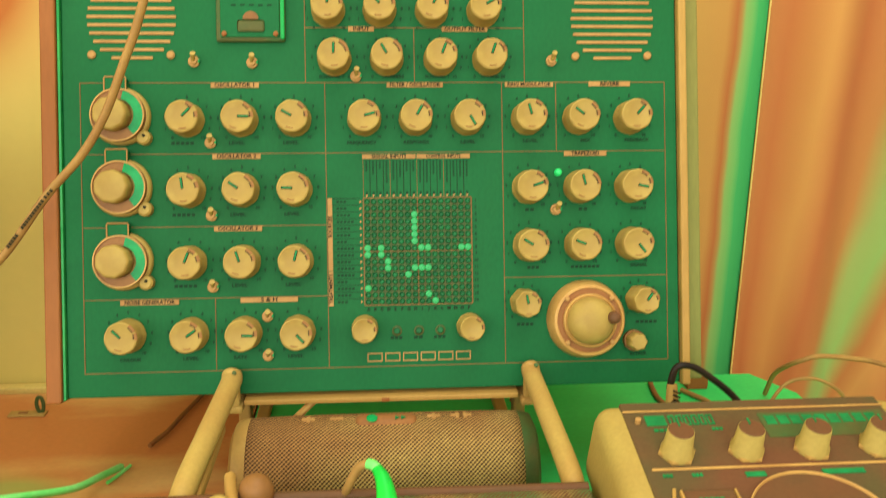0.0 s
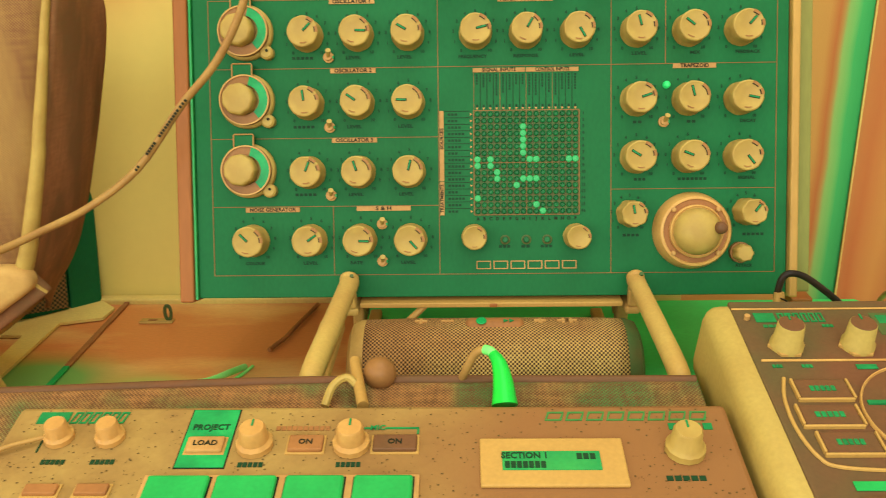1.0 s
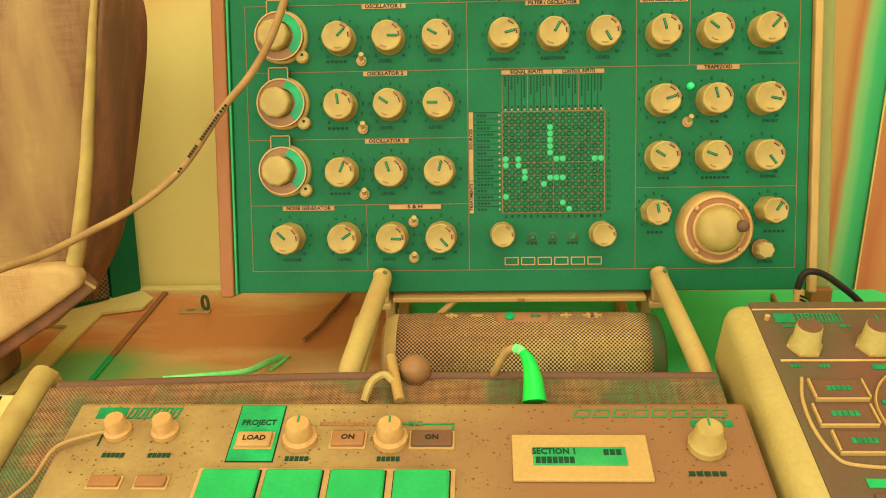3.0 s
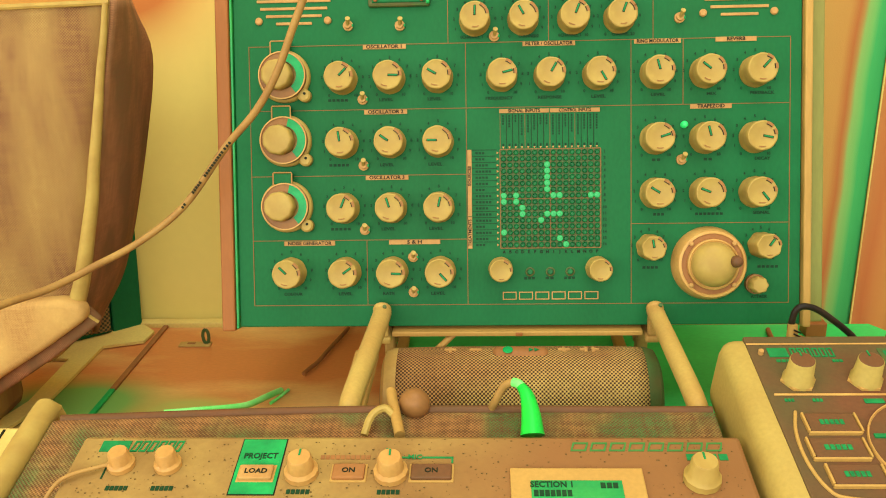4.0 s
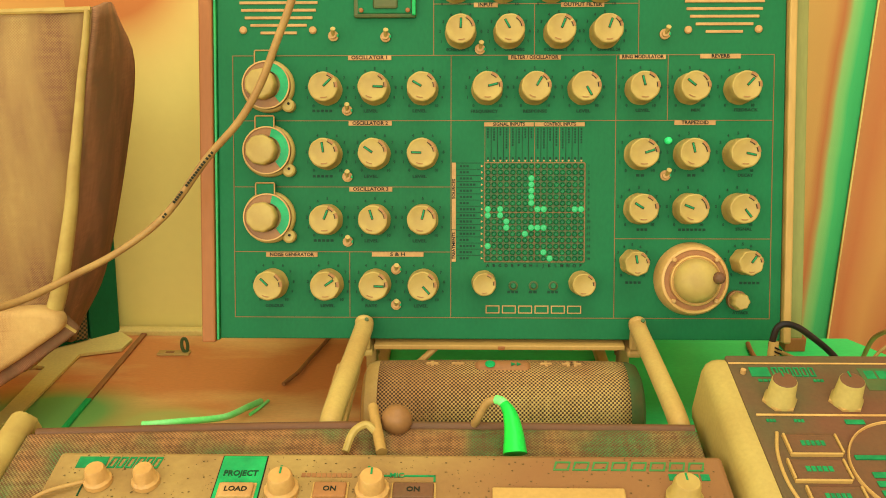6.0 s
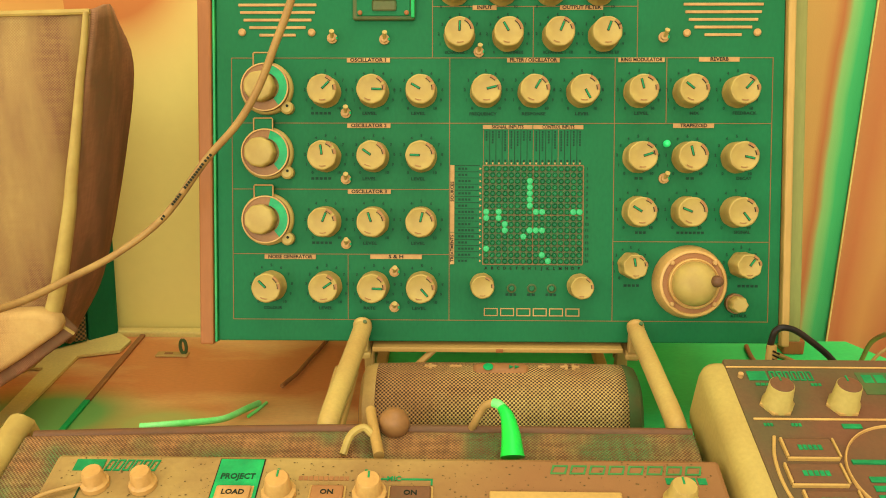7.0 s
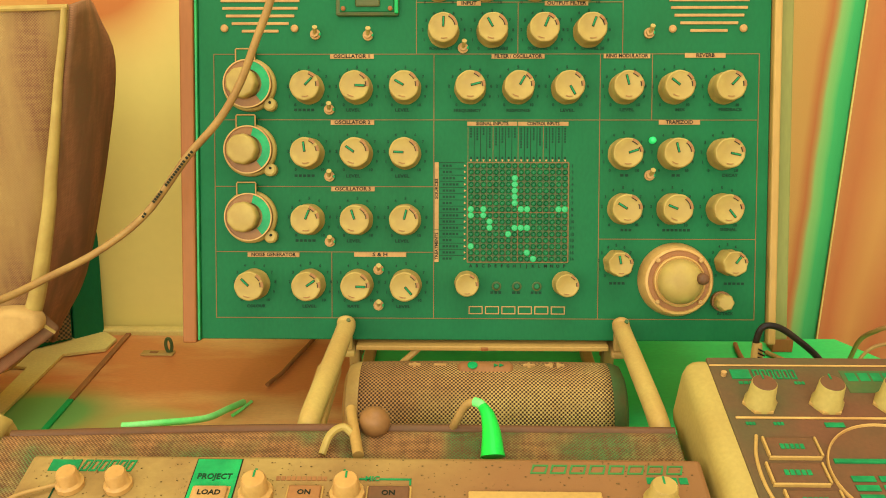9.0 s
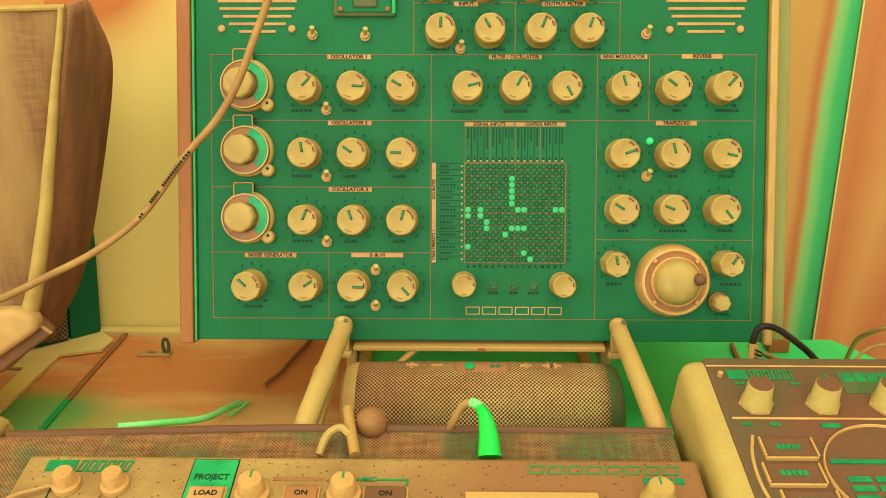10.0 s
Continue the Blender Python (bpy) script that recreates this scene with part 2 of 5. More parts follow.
def ring_band(r0, r1, h0, h1, a0=0.0, a1=360.0, count=40):
    """A flat ring or an arc of one, standing out from a panel between two heights; angles clockwise from up."""
    bm = bmesh.new()
    closed = a1 - a0 >= 360
    cols = []
    for i in range(count if closed else count + 1):
        a = radians(a0 + (a1 - a0) * i / count)
        s, c = math.sin(a), math.cos(a)
        cols.append([bm.verts.new((r * s, -h, r * c)) for r, h in ((r0, h0), (r1, h0), (r1, h1), (r0, h1))])
    pairs = list(zip(cols, cols[1:] + ([cols[0]] if closed else [])))
    for a, b in pairs[: len(cols) if closed else len(cols) - 1]:
        for j in range(4):
            bm.faces.new((a[j], a[(j + 1) % 4], b[(j + 1) % 4], b[j]))
    if not closed:
        bm.faces.new(cols[0])
        bm.faces.new(cols[-1])
    return bm


def extrude_profile(points, x0, x1, bevel=0.0):
    """A profile in the YZ plane drawn out along X."""
    bm = bmesh.new()
    a = [bm.verts.new((x0, y, z)) for y, z in points]
    b = [bm.verts.new((x1, y, z)) for y, z in points]
    n = len(points)
    bm.faces.new(a)
    bm.faces.new(b)
    for i in range(n):
        bm.faces.new((a[i], a[(i + 1) % n], b[(i + 1) % n], b[i]))
    if bevel:
        bmesh.ops.bevel(bm, geom=bm.edges[:], offset=bevel, segments=3, affect="EDGES", profile=0.5)
    return bm


def smooth_path(points, steps=8):
    """Catmull-Rom through the points."""
    p = [Vector(q) for q in points]
    p = [p[0] * 2 - p[1]] + p + [p[-1] * 2 - p[-2]]
    out = []
    for i in range(1, len(p) - 2):
        for k in range(steps):
            t = k / steps
            out.append(0.5 * (2 * p[i] + (p[i + 1] - p[i - 1]) * t + (2 * p[i - 1] - 5 * p[i] + 4 * p[i + 1] - p[i + 2]) * t * t + (3 * p[i] - p[i - 1] - 3 * p[i + 1] + p[i + 2]) * t ** 3))
    out.append(p[-2])
    return out


def tube(points, radius, count=10, steps=8, ends=None):
    """A round tube along a smooth path; radius a number, or a function of 0..1."""
    path = smooth_path(points, steps) if steps else [Vector(q) for q in points]
    bm = bmesh.new()
    rings = []
    normal = None
    for i, p in enumerate(path):
        d = (path[min(i + 1, len(path) - 1)] - path[max(i - 1, 0)]).normalized()
        if normal is None:
            normal = d.orthogonal().normalized()
        normal = (normal - d * normal.dot(d)).normalized()
        side = d.cross(normal)
        r = radius(i / (len(path) - 1)) if callable(radius) else radius
        rings.append([bm.verts.new(p + (normal * math.cos(2 * math.pi * k / count) + side * math.sin(2 * math.pi * k / count)) * r) for k in range(count)])
    for a, b in zip(rings, rings[1:]):
        for k in range(count):
            bm.faces.new((a[k], a[(k + 1) % count], b[(k + 1) % count], b[k]))
    bm.faces.new(rings[0])
    bm.faces.new(rings[-1])
    return bm


def bars(rects, depth=0.0004):
    """Thin flat bars on a panel's front: (x0, x1, z0, z1) each, joined."""
    bm = bmesh.new()
    for x0, x1, z0, z1 in rects:
        vs = [bm.verts.new((x, y, z)) for y in (0, -depth) for x, z in ((x0, z0), (x1, z0), (x1, z1), (x0, z1))]
        for f in ((4, 5, 6, 7), (0, 1, 5, 4), (1, 2, 6, 5), (2, 3, 7, 6), (3, 0, 4, 7)):
            bm.faces.new([vs[i] for i in f])
    return bm


def lettering(body, size, width=None):
    """Printed letters as a mesh lying in XY, centred, with Blender's built-in font."""
    curve = bpy.data.curves.new("letters", "FONT")
    curve.body, curve.size, curve.align_x, curve.align_y, curve.extrude = body, size, "CENTER", "CENTER", 0.0001
    curve.offset = size * 0.026
    curve.resolution_u = 2
    ob = bpy.data.objects.new("letters", curve)
    mesh = bpy.data.meshes.new_from_object(ob)
    bpy.data.objects.remove(ob)
    xs = [v.co.x for v in mesh.vertices]
    if width and xs:
        k = width / (max(xs) - min(xs))
        for v in mesh.vertices:
            v.co.x *= k
    mesh.materials.clear()
    return mesh


FRONT = pose(0, 0, 0, 90, 0, 0)


def metre_uv(bm, rule):
    layer = bm.loops.layers.uv.new("UVMap")
    for f in bm.faces:
        for lp in f.loops:
            lp[layer].uv = rule(lp.vert.co, f)


# ---- the room ----
def slab(name, x0, x1, y0, y1, z0, z1, material, label, category):
    bm = box(x0, x1, y0, y1, z0, z1)
    mesh = bpy.data.meshes.new(name)
    bm.to_mesh(mesh)
    bm.free()
    mesh.materials.append(material)
    return tagged(new(name, mesh), label, category, kind="structure")


slab("floor", -2.0, 1.8, -2.5, 0.6, -0.84, -0.74, paint("floor_wood", (170, 116, 62), (140, 92, 50), 6, 0.5, stretch=(4, 0.4, 1)), "brown wooden floor under the desk", "floor")
# unseen ceiling, added to bounce light, with a hole for the lamp above
ceiling_bm = bmesh.new()
for x0, x1, y0, y1 in ((-2.0, -0.71, -2.5, 0.6), (0.91, 1.8, -2.5, 0.6), (-0.71, 0.91, -2.5, -1.36), (-0.71, 0.91, 0.26, 0.6)):
    v = [ceiling_bm.verts.new((x, y, z)) for z in (2.1, 2.2) for x, y in ((x0, y0), (x1, y0), (x1, y1), (x0, y1))]
    for f in ((0, 1, 2, 3), (4, 5, 6, 7), (0, 1, 5, 4), (1, 2, 6, 5), (2, 3, 7, 6), (3, 0, 4, 7)):
        ceiling_bm.faces.new([v[k] for k in f])
bmesh.ops.recalc_face_normals(ceiling_bm, faces=ceiling_bm.faces)
ceiling_mesh = bpy.data.meshes.new("ceiling")
ceiling_bm.to_mesh(ceiling_mesh)
ceiling_bm.free()
ceiling_mesh.materials.append(ROOM)
tagged(new("ceiling", ceiling_mesh), "added unseen off-white ceiling open for the top fill lamp", "ceiling", kind="structure")
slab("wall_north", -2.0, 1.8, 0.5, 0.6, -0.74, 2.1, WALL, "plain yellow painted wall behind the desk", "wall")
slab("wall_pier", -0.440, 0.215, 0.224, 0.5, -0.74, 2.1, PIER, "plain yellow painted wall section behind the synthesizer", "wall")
# unseen walls, added for bounced light, with openings made for the fill lamps
slab("wall_west_low", -2.1, -2.0, -2.5, 0.6, -0.74, 0.2, ROOM, "added unseen off-white side wall below the west fill lamp", "wall")
slab("wall_west_high", -2.1, -2.0, -2.5, 0.6, 1.5, 2.1, ROOM, "added unseen off-white side wall above the west fill lamp", "wall")
slab("wall_west_near", -2.1, -2.0, -2.5, -1.95, 0.2, 1.5, ROOM, "added unseen off-white side wall beside the west fill lamp", "wall")
slab("wall_west_far", -2.1, -2.0, -0.65, 0.6, 0.2, 1.5, ROOM, "added unseen off-white side wall beside the west fill lamp", "wall")
slab("wall_south_low", -2.0, 1.8, -2.6, -2.5, -0.74, 0.35, ROOM, "added unseen off-white wall below the back fill lamp", "wall")
slab("wall_south_high", -2.0, 1.8, -2.6, -2.5, 1.95, 2.1, ROOM, "added unseen off-white wall above the back fill lamp", "wall")
slab("wall_south_left", -2.0, -1.70, -2.6, -2.5, 0.35, 1.95, ROOM, "added unseen off-white wall beside the back fill lamp", "wall")
slab("wall_south_right", 1.20, 1.8, -2.6, -2.5, 0.35, 1.95, ROOM, "added unseen off-white wall beside the back fill lamp", "wall")
slab("wall_east", 1.8, 1.9, -2.5, 0.6, -0.74, 2.1, ROOM, "added unseen off-white side wall", "wall")


def curtain(name, x0, x1, y, folds, depth, stops, label, lean=0.0, wander=0.10, fan=0.0):
    """A hanging curtain with round folds; its side-to-side stripes hold painted fold shading and window light."""
    m = bpy.data.materials.new(name + "_cloth")
    m.use_nodes = True
    n, l = m.node_tree.nodes, m.node_tree.links
    bsdf = n["Principled BSDF"]
    co, sep, ramp = n.new("ShaderNodeUVMap"), n.new("ShaderNodeSeparateXYZ"), n.new("ShaderNodeValToRGB")
    l.new(co.outputs["UV"], sep.inputs["Vector"])
    nz = n.new("ShaderNodeTexNoise")
    nz.inputs["Scale"].default_value = 5
    tc = n.new("ShaderNodeTexCoord")
    l.new(tc.outputs["Object"], nz.inputs["Vector"])
    add = n.new("ShaderNodeMath")
    add.operation = "MULTIPLY_ADD"
    add.inputs[1].default_value = wander
    l.new(nz.outputs["Fac"], add.inputs[0])
    l.new(sep.outputs["X"], add.inputs[2])
    l.new(add.outputs[0], ramp.inputs["Fac"])
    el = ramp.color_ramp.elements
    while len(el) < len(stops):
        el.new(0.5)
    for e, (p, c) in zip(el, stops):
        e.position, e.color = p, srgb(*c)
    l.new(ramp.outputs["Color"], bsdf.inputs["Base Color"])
    thread = n.new("ShaderNodeTexNoise")
    thread.inputs["Scale"].default_value = 700
    l.new(tc.outputs["Object"], thread.inputs["Vector"])
    b = n.new("ShaderNodeBump")
    b.inputs["Strength"].default_value, b.inputs["Distance"].default_value = 0.2, 0.001
    l.new(thread.outputs["Fac"], b.inputs["Height"])
    l.new(b.outputs["Normal"], bsdf.inputs["Normal"])
    bsdf.inputs["Roughness"].default_value = 0.9
    bm = bmesh.new()
    uv = bm.loops.layers.uv.new("UVMap")
    cols, rows = 120, 14
    grid = []
    for i in range(cols + 1):
        u = i / cols
        col = []
        for j in range(rows + 1):
            v = j / rows
            z = -0.7 + 2.35 * v
            k = 0.8 + 0.5 * (1 - v)
            yy = y + depth * k * math.sin(2 * math.pi * folds * u + 0.8 * math.sin(3.1 * u + 1.5 * v))
            col.append(bm.verts.new((x0 + (x1 - x0) * u + lean * (z - 0.1), yy, z)))
        grid.append(col)
    for i in range(cols):
        for j in range(rows):
            f = bm.faces.new((grid[i][j], grid[i + 1][j], grid[i + 1][j + 1], grid[i][j + 1]))
            f.smooth = True
            for lp, (a, c) in zip(f.loops, ((i, j), (i + 1, j), (i + 1, j + 1), (i, j + 1))):
                lp[uv].uv = (a / cols / max(0.3, 1 + fan * (-0.89 + 2.35 * c / rows)), c / rows)
    mesh = bpy.data.meshes.new(name)
    bm.to_mesh(mesh)
    bm.free()
    mesh.materials.append(m)
    ob = tagged(new(name, mesh), label, "curtain", group="curtains behind the desk")
    sol = ob.modifiers.new("thickness", "SOLIDIFY")
    sol.thickness = 0.002
    return ob


# the lime and green stops are window light at the gap, painted as cloth colour
curtain("curtain", 0.233, 0.445, 0.352, 1.2, 0.004,
        ((0.0, (192, 142, 66)), (0.60, (198, 152, 72)), (0.79, (196, 144, 68)), (0.845, (182, 108, 50)), (0.872, (176, 138, 68)), (0.895, (138, 180, 92)), (0.935, (112, 182, 92)), (0.965, (66, 172, 88)), (1.0, (58, 166, 84))),
        "tan hanging curtain with window light painted lime-green along its edge")
# lighter and darker stops paint the folds' shading, the green ones light coming through
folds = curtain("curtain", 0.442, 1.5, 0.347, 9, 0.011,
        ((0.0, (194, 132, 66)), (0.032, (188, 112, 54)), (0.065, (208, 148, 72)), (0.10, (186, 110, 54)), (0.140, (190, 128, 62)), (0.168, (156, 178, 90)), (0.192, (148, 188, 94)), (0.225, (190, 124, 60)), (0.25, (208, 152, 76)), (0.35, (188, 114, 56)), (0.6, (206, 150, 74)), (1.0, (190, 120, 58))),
        "orange-brown hanging curtain with fold shading in its colours behind the desk", wander=0.02, fan=1.2)
part("hem", tube([(0.4412, 0.345 + 0.011 * (0.8 + 0.5 * (1 - j / 14)) * math.sin(0.8 * math.sin(1.5 * j / 14)), -0.7 + 2.35 * j / 14) for j in range(15)], 0.0011, 8, 0), DESK_EDGE, folds, "thin yellow sewn hem", smooth=True)

# ---- the desk ----
desk = thing("desk", pose(0, 0, 0), "desk with a bright green and mottled brown top", "desk")


def board(x0, x1, y0, y1, cut):
    """A desktop board whose far corner on the right is cut off by the given length."""
    bm = bmesh.new()
    outline = [(x0, y0), (x1, y0), (x1, y1 - cut), (x1 - cut * 0.6, y1), (x0, y1)] if cut else [(x0, y0), (x1, y0), (x1, y1), (x0, y1)]
    top = [bm.verts.new((x, y, 0)) for x, y in outline]
    low = [bm.verts.new((x, y, -0.028)) for x, y in outline]
    n = len(outline)
    bm.faces.new(top)
    bm.faces.new(low)
    for i in range(n):
        bm.faces.new((top[i], top[(i + 1) % n], low[(i + 1) % n], low[i]))
    return bm


part("desktop", board(-0.125, 0.425, -0.62, 0.205, 0.05), DESK_GREEN, desk, "bright green smooth desktop board")
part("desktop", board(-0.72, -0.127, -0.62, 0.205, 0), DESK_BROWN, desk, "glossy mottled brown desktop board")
part("edge_strip", box(-0.735, -0.7205, -0.62, 0.205, -0.03, 0.001, 0.002), DESK_EDGE, desk, "yellow edge strip")
part("edge_strip", box(-0.72, -0.127, 0.2055, 0.219, -0.03, 0.006, 0.002), DESK_EDGE, desk, "yellow edge strip")
for x in (-0.68, 0.36):
    for y in (-0.58, 0.15):
        part("leg", box(x - 0.025, x + 0.025, y - 0.025, y + 0.025, -0.74, -0.029, 0.003), DESK_EDGE, desk)

side = thing("side_board", pose(0, 0, 0.0012), "plain yellow bent strip lying on the brown desktop", "board")
bm = bmesh.new()
outline = [(-0.4444, 0.0273), (-0.4428, 0.1479), (-0.4026, 0.1610), (-0.4004, 0.1869), (-0.4190, 0.2050), (-0.72, 0.2050), (-0.72, 0.1300), (-0.4665, 0.1180), (-0.4640, 0.0273), (-0.57, -0.35), (-0.55, -0.35)]
low = [bm.verts.new((x, y, 0.0)) for x, y in outline]
top = [bm.verts.new((x, y, 0.003)) for x, y in outline]
bm.faces.new(low)
bm.faces.new(top)
count = len(outline)
for i in range(count):
    bm.faces.new((low[i], low[(i + 1) % count], top[(i + 1) % count], top[i]))
part("board", bm, DESK_EDGE, side)

rail = thing("metal_rail", pose(-0.394, 0.1, 0), "thin brown rail lying on the brown desktop", "rail")
part("bar", box(-0.003, 0.003, -0.045, 0.108, 0.0, 0.003, 0.0010), KEYBROWN, rail)
part("bar", box(-0.003, 0.003, -0.21, -0.0455, 0.0, 0.003, 0.0010), BRIGHT, rail, "bright green front end of the rail")

# ---- the stand under the synthesizer ----
stand = thing("synthesizer_stand", pose(0, 0, 0), "yellow tubular stand carrying the leaning synthesizer", "stand")
for s in (-1, 1):
    x = 0.1145 * s - 0.0015
    r = 0.0072 if s > 0 else 0.0078
    out = 0.0025 if s > 0 else 0.0085
    part("arm", tube([(x, -0.0085, 0.1150), (x, -0.014, 0.1125), (x, -0.022, 0.1105), (x + 0.5 * out * s, -0.09, 0.1060), (x + out * s, -0.150, 0.1000), (x + out * s, -0.1655, 0.088)],
                     lambda t, r=r: r * math.sqrt(max(0.02, 1 - (1 - min(1, t / 0.14)) ** 2)), 18, 6), STAND, stand, smooth=True)
    part("arm_screw", tube([(x + 0.003, -0.0195, 0.1178), (x + 0.003, -0.0205, 0.1192)], 0.0017, 10, 0), PIN_BED, stand)
    part("arm_joint", box(x - 0.006, x + 0.006, -0.012, 0.030, 0.080, 0.0865, 0.002), STAND, stand)
    part("arm_neck", box(x - 0.004, x + 0.004, -0.0115, -0.0035, 0.0866, 0.106, 0.0015), STAND, stand)
    part("post", box(x - 0.005, x + 0.005, 0.030, 0.045, 0.0, 0.088, 0.002), STAND, stand)
    part("foot", box(x - 0.006, x + 0.006, 0.025, 0.17, 0.0, 0.008, 0.002), STAND, stand)
    part("back_rest", tube([(x, 0.04, 0.06), (x, 0.14, 0.15), (x, 0.175, 0.30)], 0.007, 12, 4), STAND, stand, smooth=True)
part("front_lip", extrude_profile([(-0.010, 0.0862), (-0.010, 0.0905), (0.006, 0.0905), (0.006, 0.0862)], -0.109, 0.105, 0.001), CHEEK, stand, "tan front lip bar")
part("lip_notch", box(-0.003, 0.003, -0.0115, -0.0098, 0.0868, 0.0900, 0.0006), ORANGE, stand)
# the left arm's pale shadow, built as a flat yellow strip
part("arm_shadow_strip", box(-0.134, -0.115, -0.164, -0.055, 0.088, 0.0965, 0.002), CHEEK, stand, "flat yellow strip in place of the left arm's shadow")
part("brace", tube([(-0.056, -0.004, 0.086), (-0.075, -0.010, 0.07), (-0.1, -0.018, 0.052), (-0.112, -0.019, 0.04)], 0.003, 8, 4), CHEEK, stand, smooth=True)

# ---- the synthesizer ----
synth = thing("synthesizer", LEAN, "large green-faced modular synthesizer leaning on its stand", "synthesizer")
PANEL_TOP = 0.36
part("front_panel", box(-0.2415, 0.2365, 0, 0.004, -0.0185, PANEL_TOP, 0.0008), GREEN, synth, "flat green metal front panel")
part("case_back", box(-0.236, 0.232, 0.0045, 0.09, -0.016, PANEL_TOP - 0.004, 0.004), ORANGE, synth)
part("side_cheek", box(-0.2560, -0.2445, -0.006, 0.09, -0.0215, PANEL_TOP + 0.004, 0.0015), ORANGE, synth, "orange wooden side cheek")
part("side_trim", box(-0.244, -0.242, -0.003, 0.004, -0.0195, PANEL_TOP, 0.0004), LCD, synth, "thin green trim strip")
part("side_cheek", box(0.2372, 0.2438, -0.006, 0.09, -0.0205, PANEL_TOP + 0.004, 0.0015), CHEEK, synth, "tan wooden side cheek")
part("side_trim", box(0.2442, 0.2548, -0.001, 0.09, -0.0165, PANEL_TOP, 0.001), OLIVE, synth, "olive outer side board")

# printed section frames
W = 0.0003
L, M1, M2, RR, TOP = -0.2285, -0.0433, 0.0955, 0.227, 0.2222
lines = [(L, RR, 0.0), (L, RR, TOP), (L, RR, 0.1675), (L, M1, 0.1115), (L, M1, 0.0562), (M2, RR, 0.0678), (-0.058, 0.1138, 0.2650)]
uprights = [(L, 0, TOP), (M1, 0, TOP), (M2, 0, TOP), (RR, 0, TOP), (-0.1297, 0, 0.0562), (0.1387, 0.1675, TOP), (-0.058, TOP, 0.345), (0.0267, TOP, 0.2650), (0.1138, TOP, 0.345)]
for x0, x1, z in lines:
    part("printed_line", bars([(x0 - W, x1 + W, z - W, z + W)]), BROWN, synth)
for x, z0, z1 in uprights:
    part("printed_line", bars([(x - W, x + W, z0, z1)], 0.0005), BROWN, synth)

# title plates with their words
TITLES = (("OSCILLATOR 1", -0.1121, 0.2203, 0.0366), ("OSCILLATOR 2", -0.1118, 0.1653, 0.0366), ("OSCILLATOR 3", -0.1115, 0.1095, 0.0366),
          ("NOISE GENERATOR", -0.1793, 0.0537, 0.0440), ("S & H", -0.0886, 0.0541, 0.0440), ("FILTER / OSCILLATOR", 0.0269, 0.2203, 0.0440),
          ("RING MODULATOR", 0.1174, 0.2205, 0.0386), ("REVERB", 0.1822, 0.2209, 0.0336), ("TRAPEZOID", 0.1618, 0.1656, 0.0342),
          ("INPUT", -0.0143, 0.2640, 0.0200), ("OUTPUT FILTER", 0.0668, 0.2640, 0.0360))
for words, x, z, w in TITLES:
    plate = part("title_plate", bars([(x - w / 2, x + w / 2, z - 0.0019, z + 0.0019)], 0.0008), PLATE, synth)
    part("lettering", lettering(words, 0.0042, min(w * 0.9, 0.0030 * len(words) * 0.84)), INK, plate, m=pose(x, -0.0010, z) @ FRONT)
for words, x0, x1 in (("SIGNAL INPUTS", -0.0152, 0.0266), ("CONTROL INPUTS", 0.0274, 0.0694)):
    plate = part("title_plate", bars([(x0, x1, 0.1626, 0.1660)], 0.0008), PLATE, synth)
    part("lettering", lettering(words, 0.0040, 0.027), INK, plate, m=pose((x0 + x1) / 2, -0.0010, 0.1643) @ FRONT)
for words, z0, z1 in (("SOURCES", 0.0755, 0.1321), ("TREATMENTS", 0.0480, 0.0750)):
    plate = part("title_plate", bars([(-0.0426, -0.0391, z0, z1)], 0.0008), PLATE, synth)
    zc = (z0 + z1) / 2 + (0.006 if words == "SOURCES" else 0)
    part("lettering", lettering(words, 0.0036, 0.017 if words == "SOURCES" else 0.023), INK, plate, m=pose(-0.04085, -0.0010, zc, 0, -90, 0) @ FRONT)


# knobs
def knob_meshes(r, h, lobes):
    """A knob with a flared skirt and eight shallow finger grips worn into its rim."""
    return lathe([(r * 1.06, 0), (r * 1.06, 0.0020), (r * 1.02, 0.0027), (r * 0.99, h * 0.6), (r * 0.985, h - 0.0014), (r * 0.95, h - 0.0004), (r * 0.88, h), (r * 0.84, h - 0.0003)], 64, *lobes)


SCALES = {}


def scale_mesh(r):
    """The numbers 0 to 10 printed round a knob, shared by all knobs of one size."""
    if r not in SCALES:
        whole = bmesh.new()
        for i in range(11):
            a = radians(-140 + 28 * i)
            one = lettering(str(i), 0.0034)
            one.transform(pose(r * 1.42 * math.sin(a), 0, r * 1.42 * math.cos(a)) @ FRONT)
            whole.from_mesh(one)
            bpy.data.meshes.remove(one)
        mesh = bpy.data.meshes.new("scale_print")
        whole.to_mesh(mesh)
        whole.free()
        mesh.materials.append(INK_SOFT)
        SCALES[r] = mesh
    return SCALES[r]


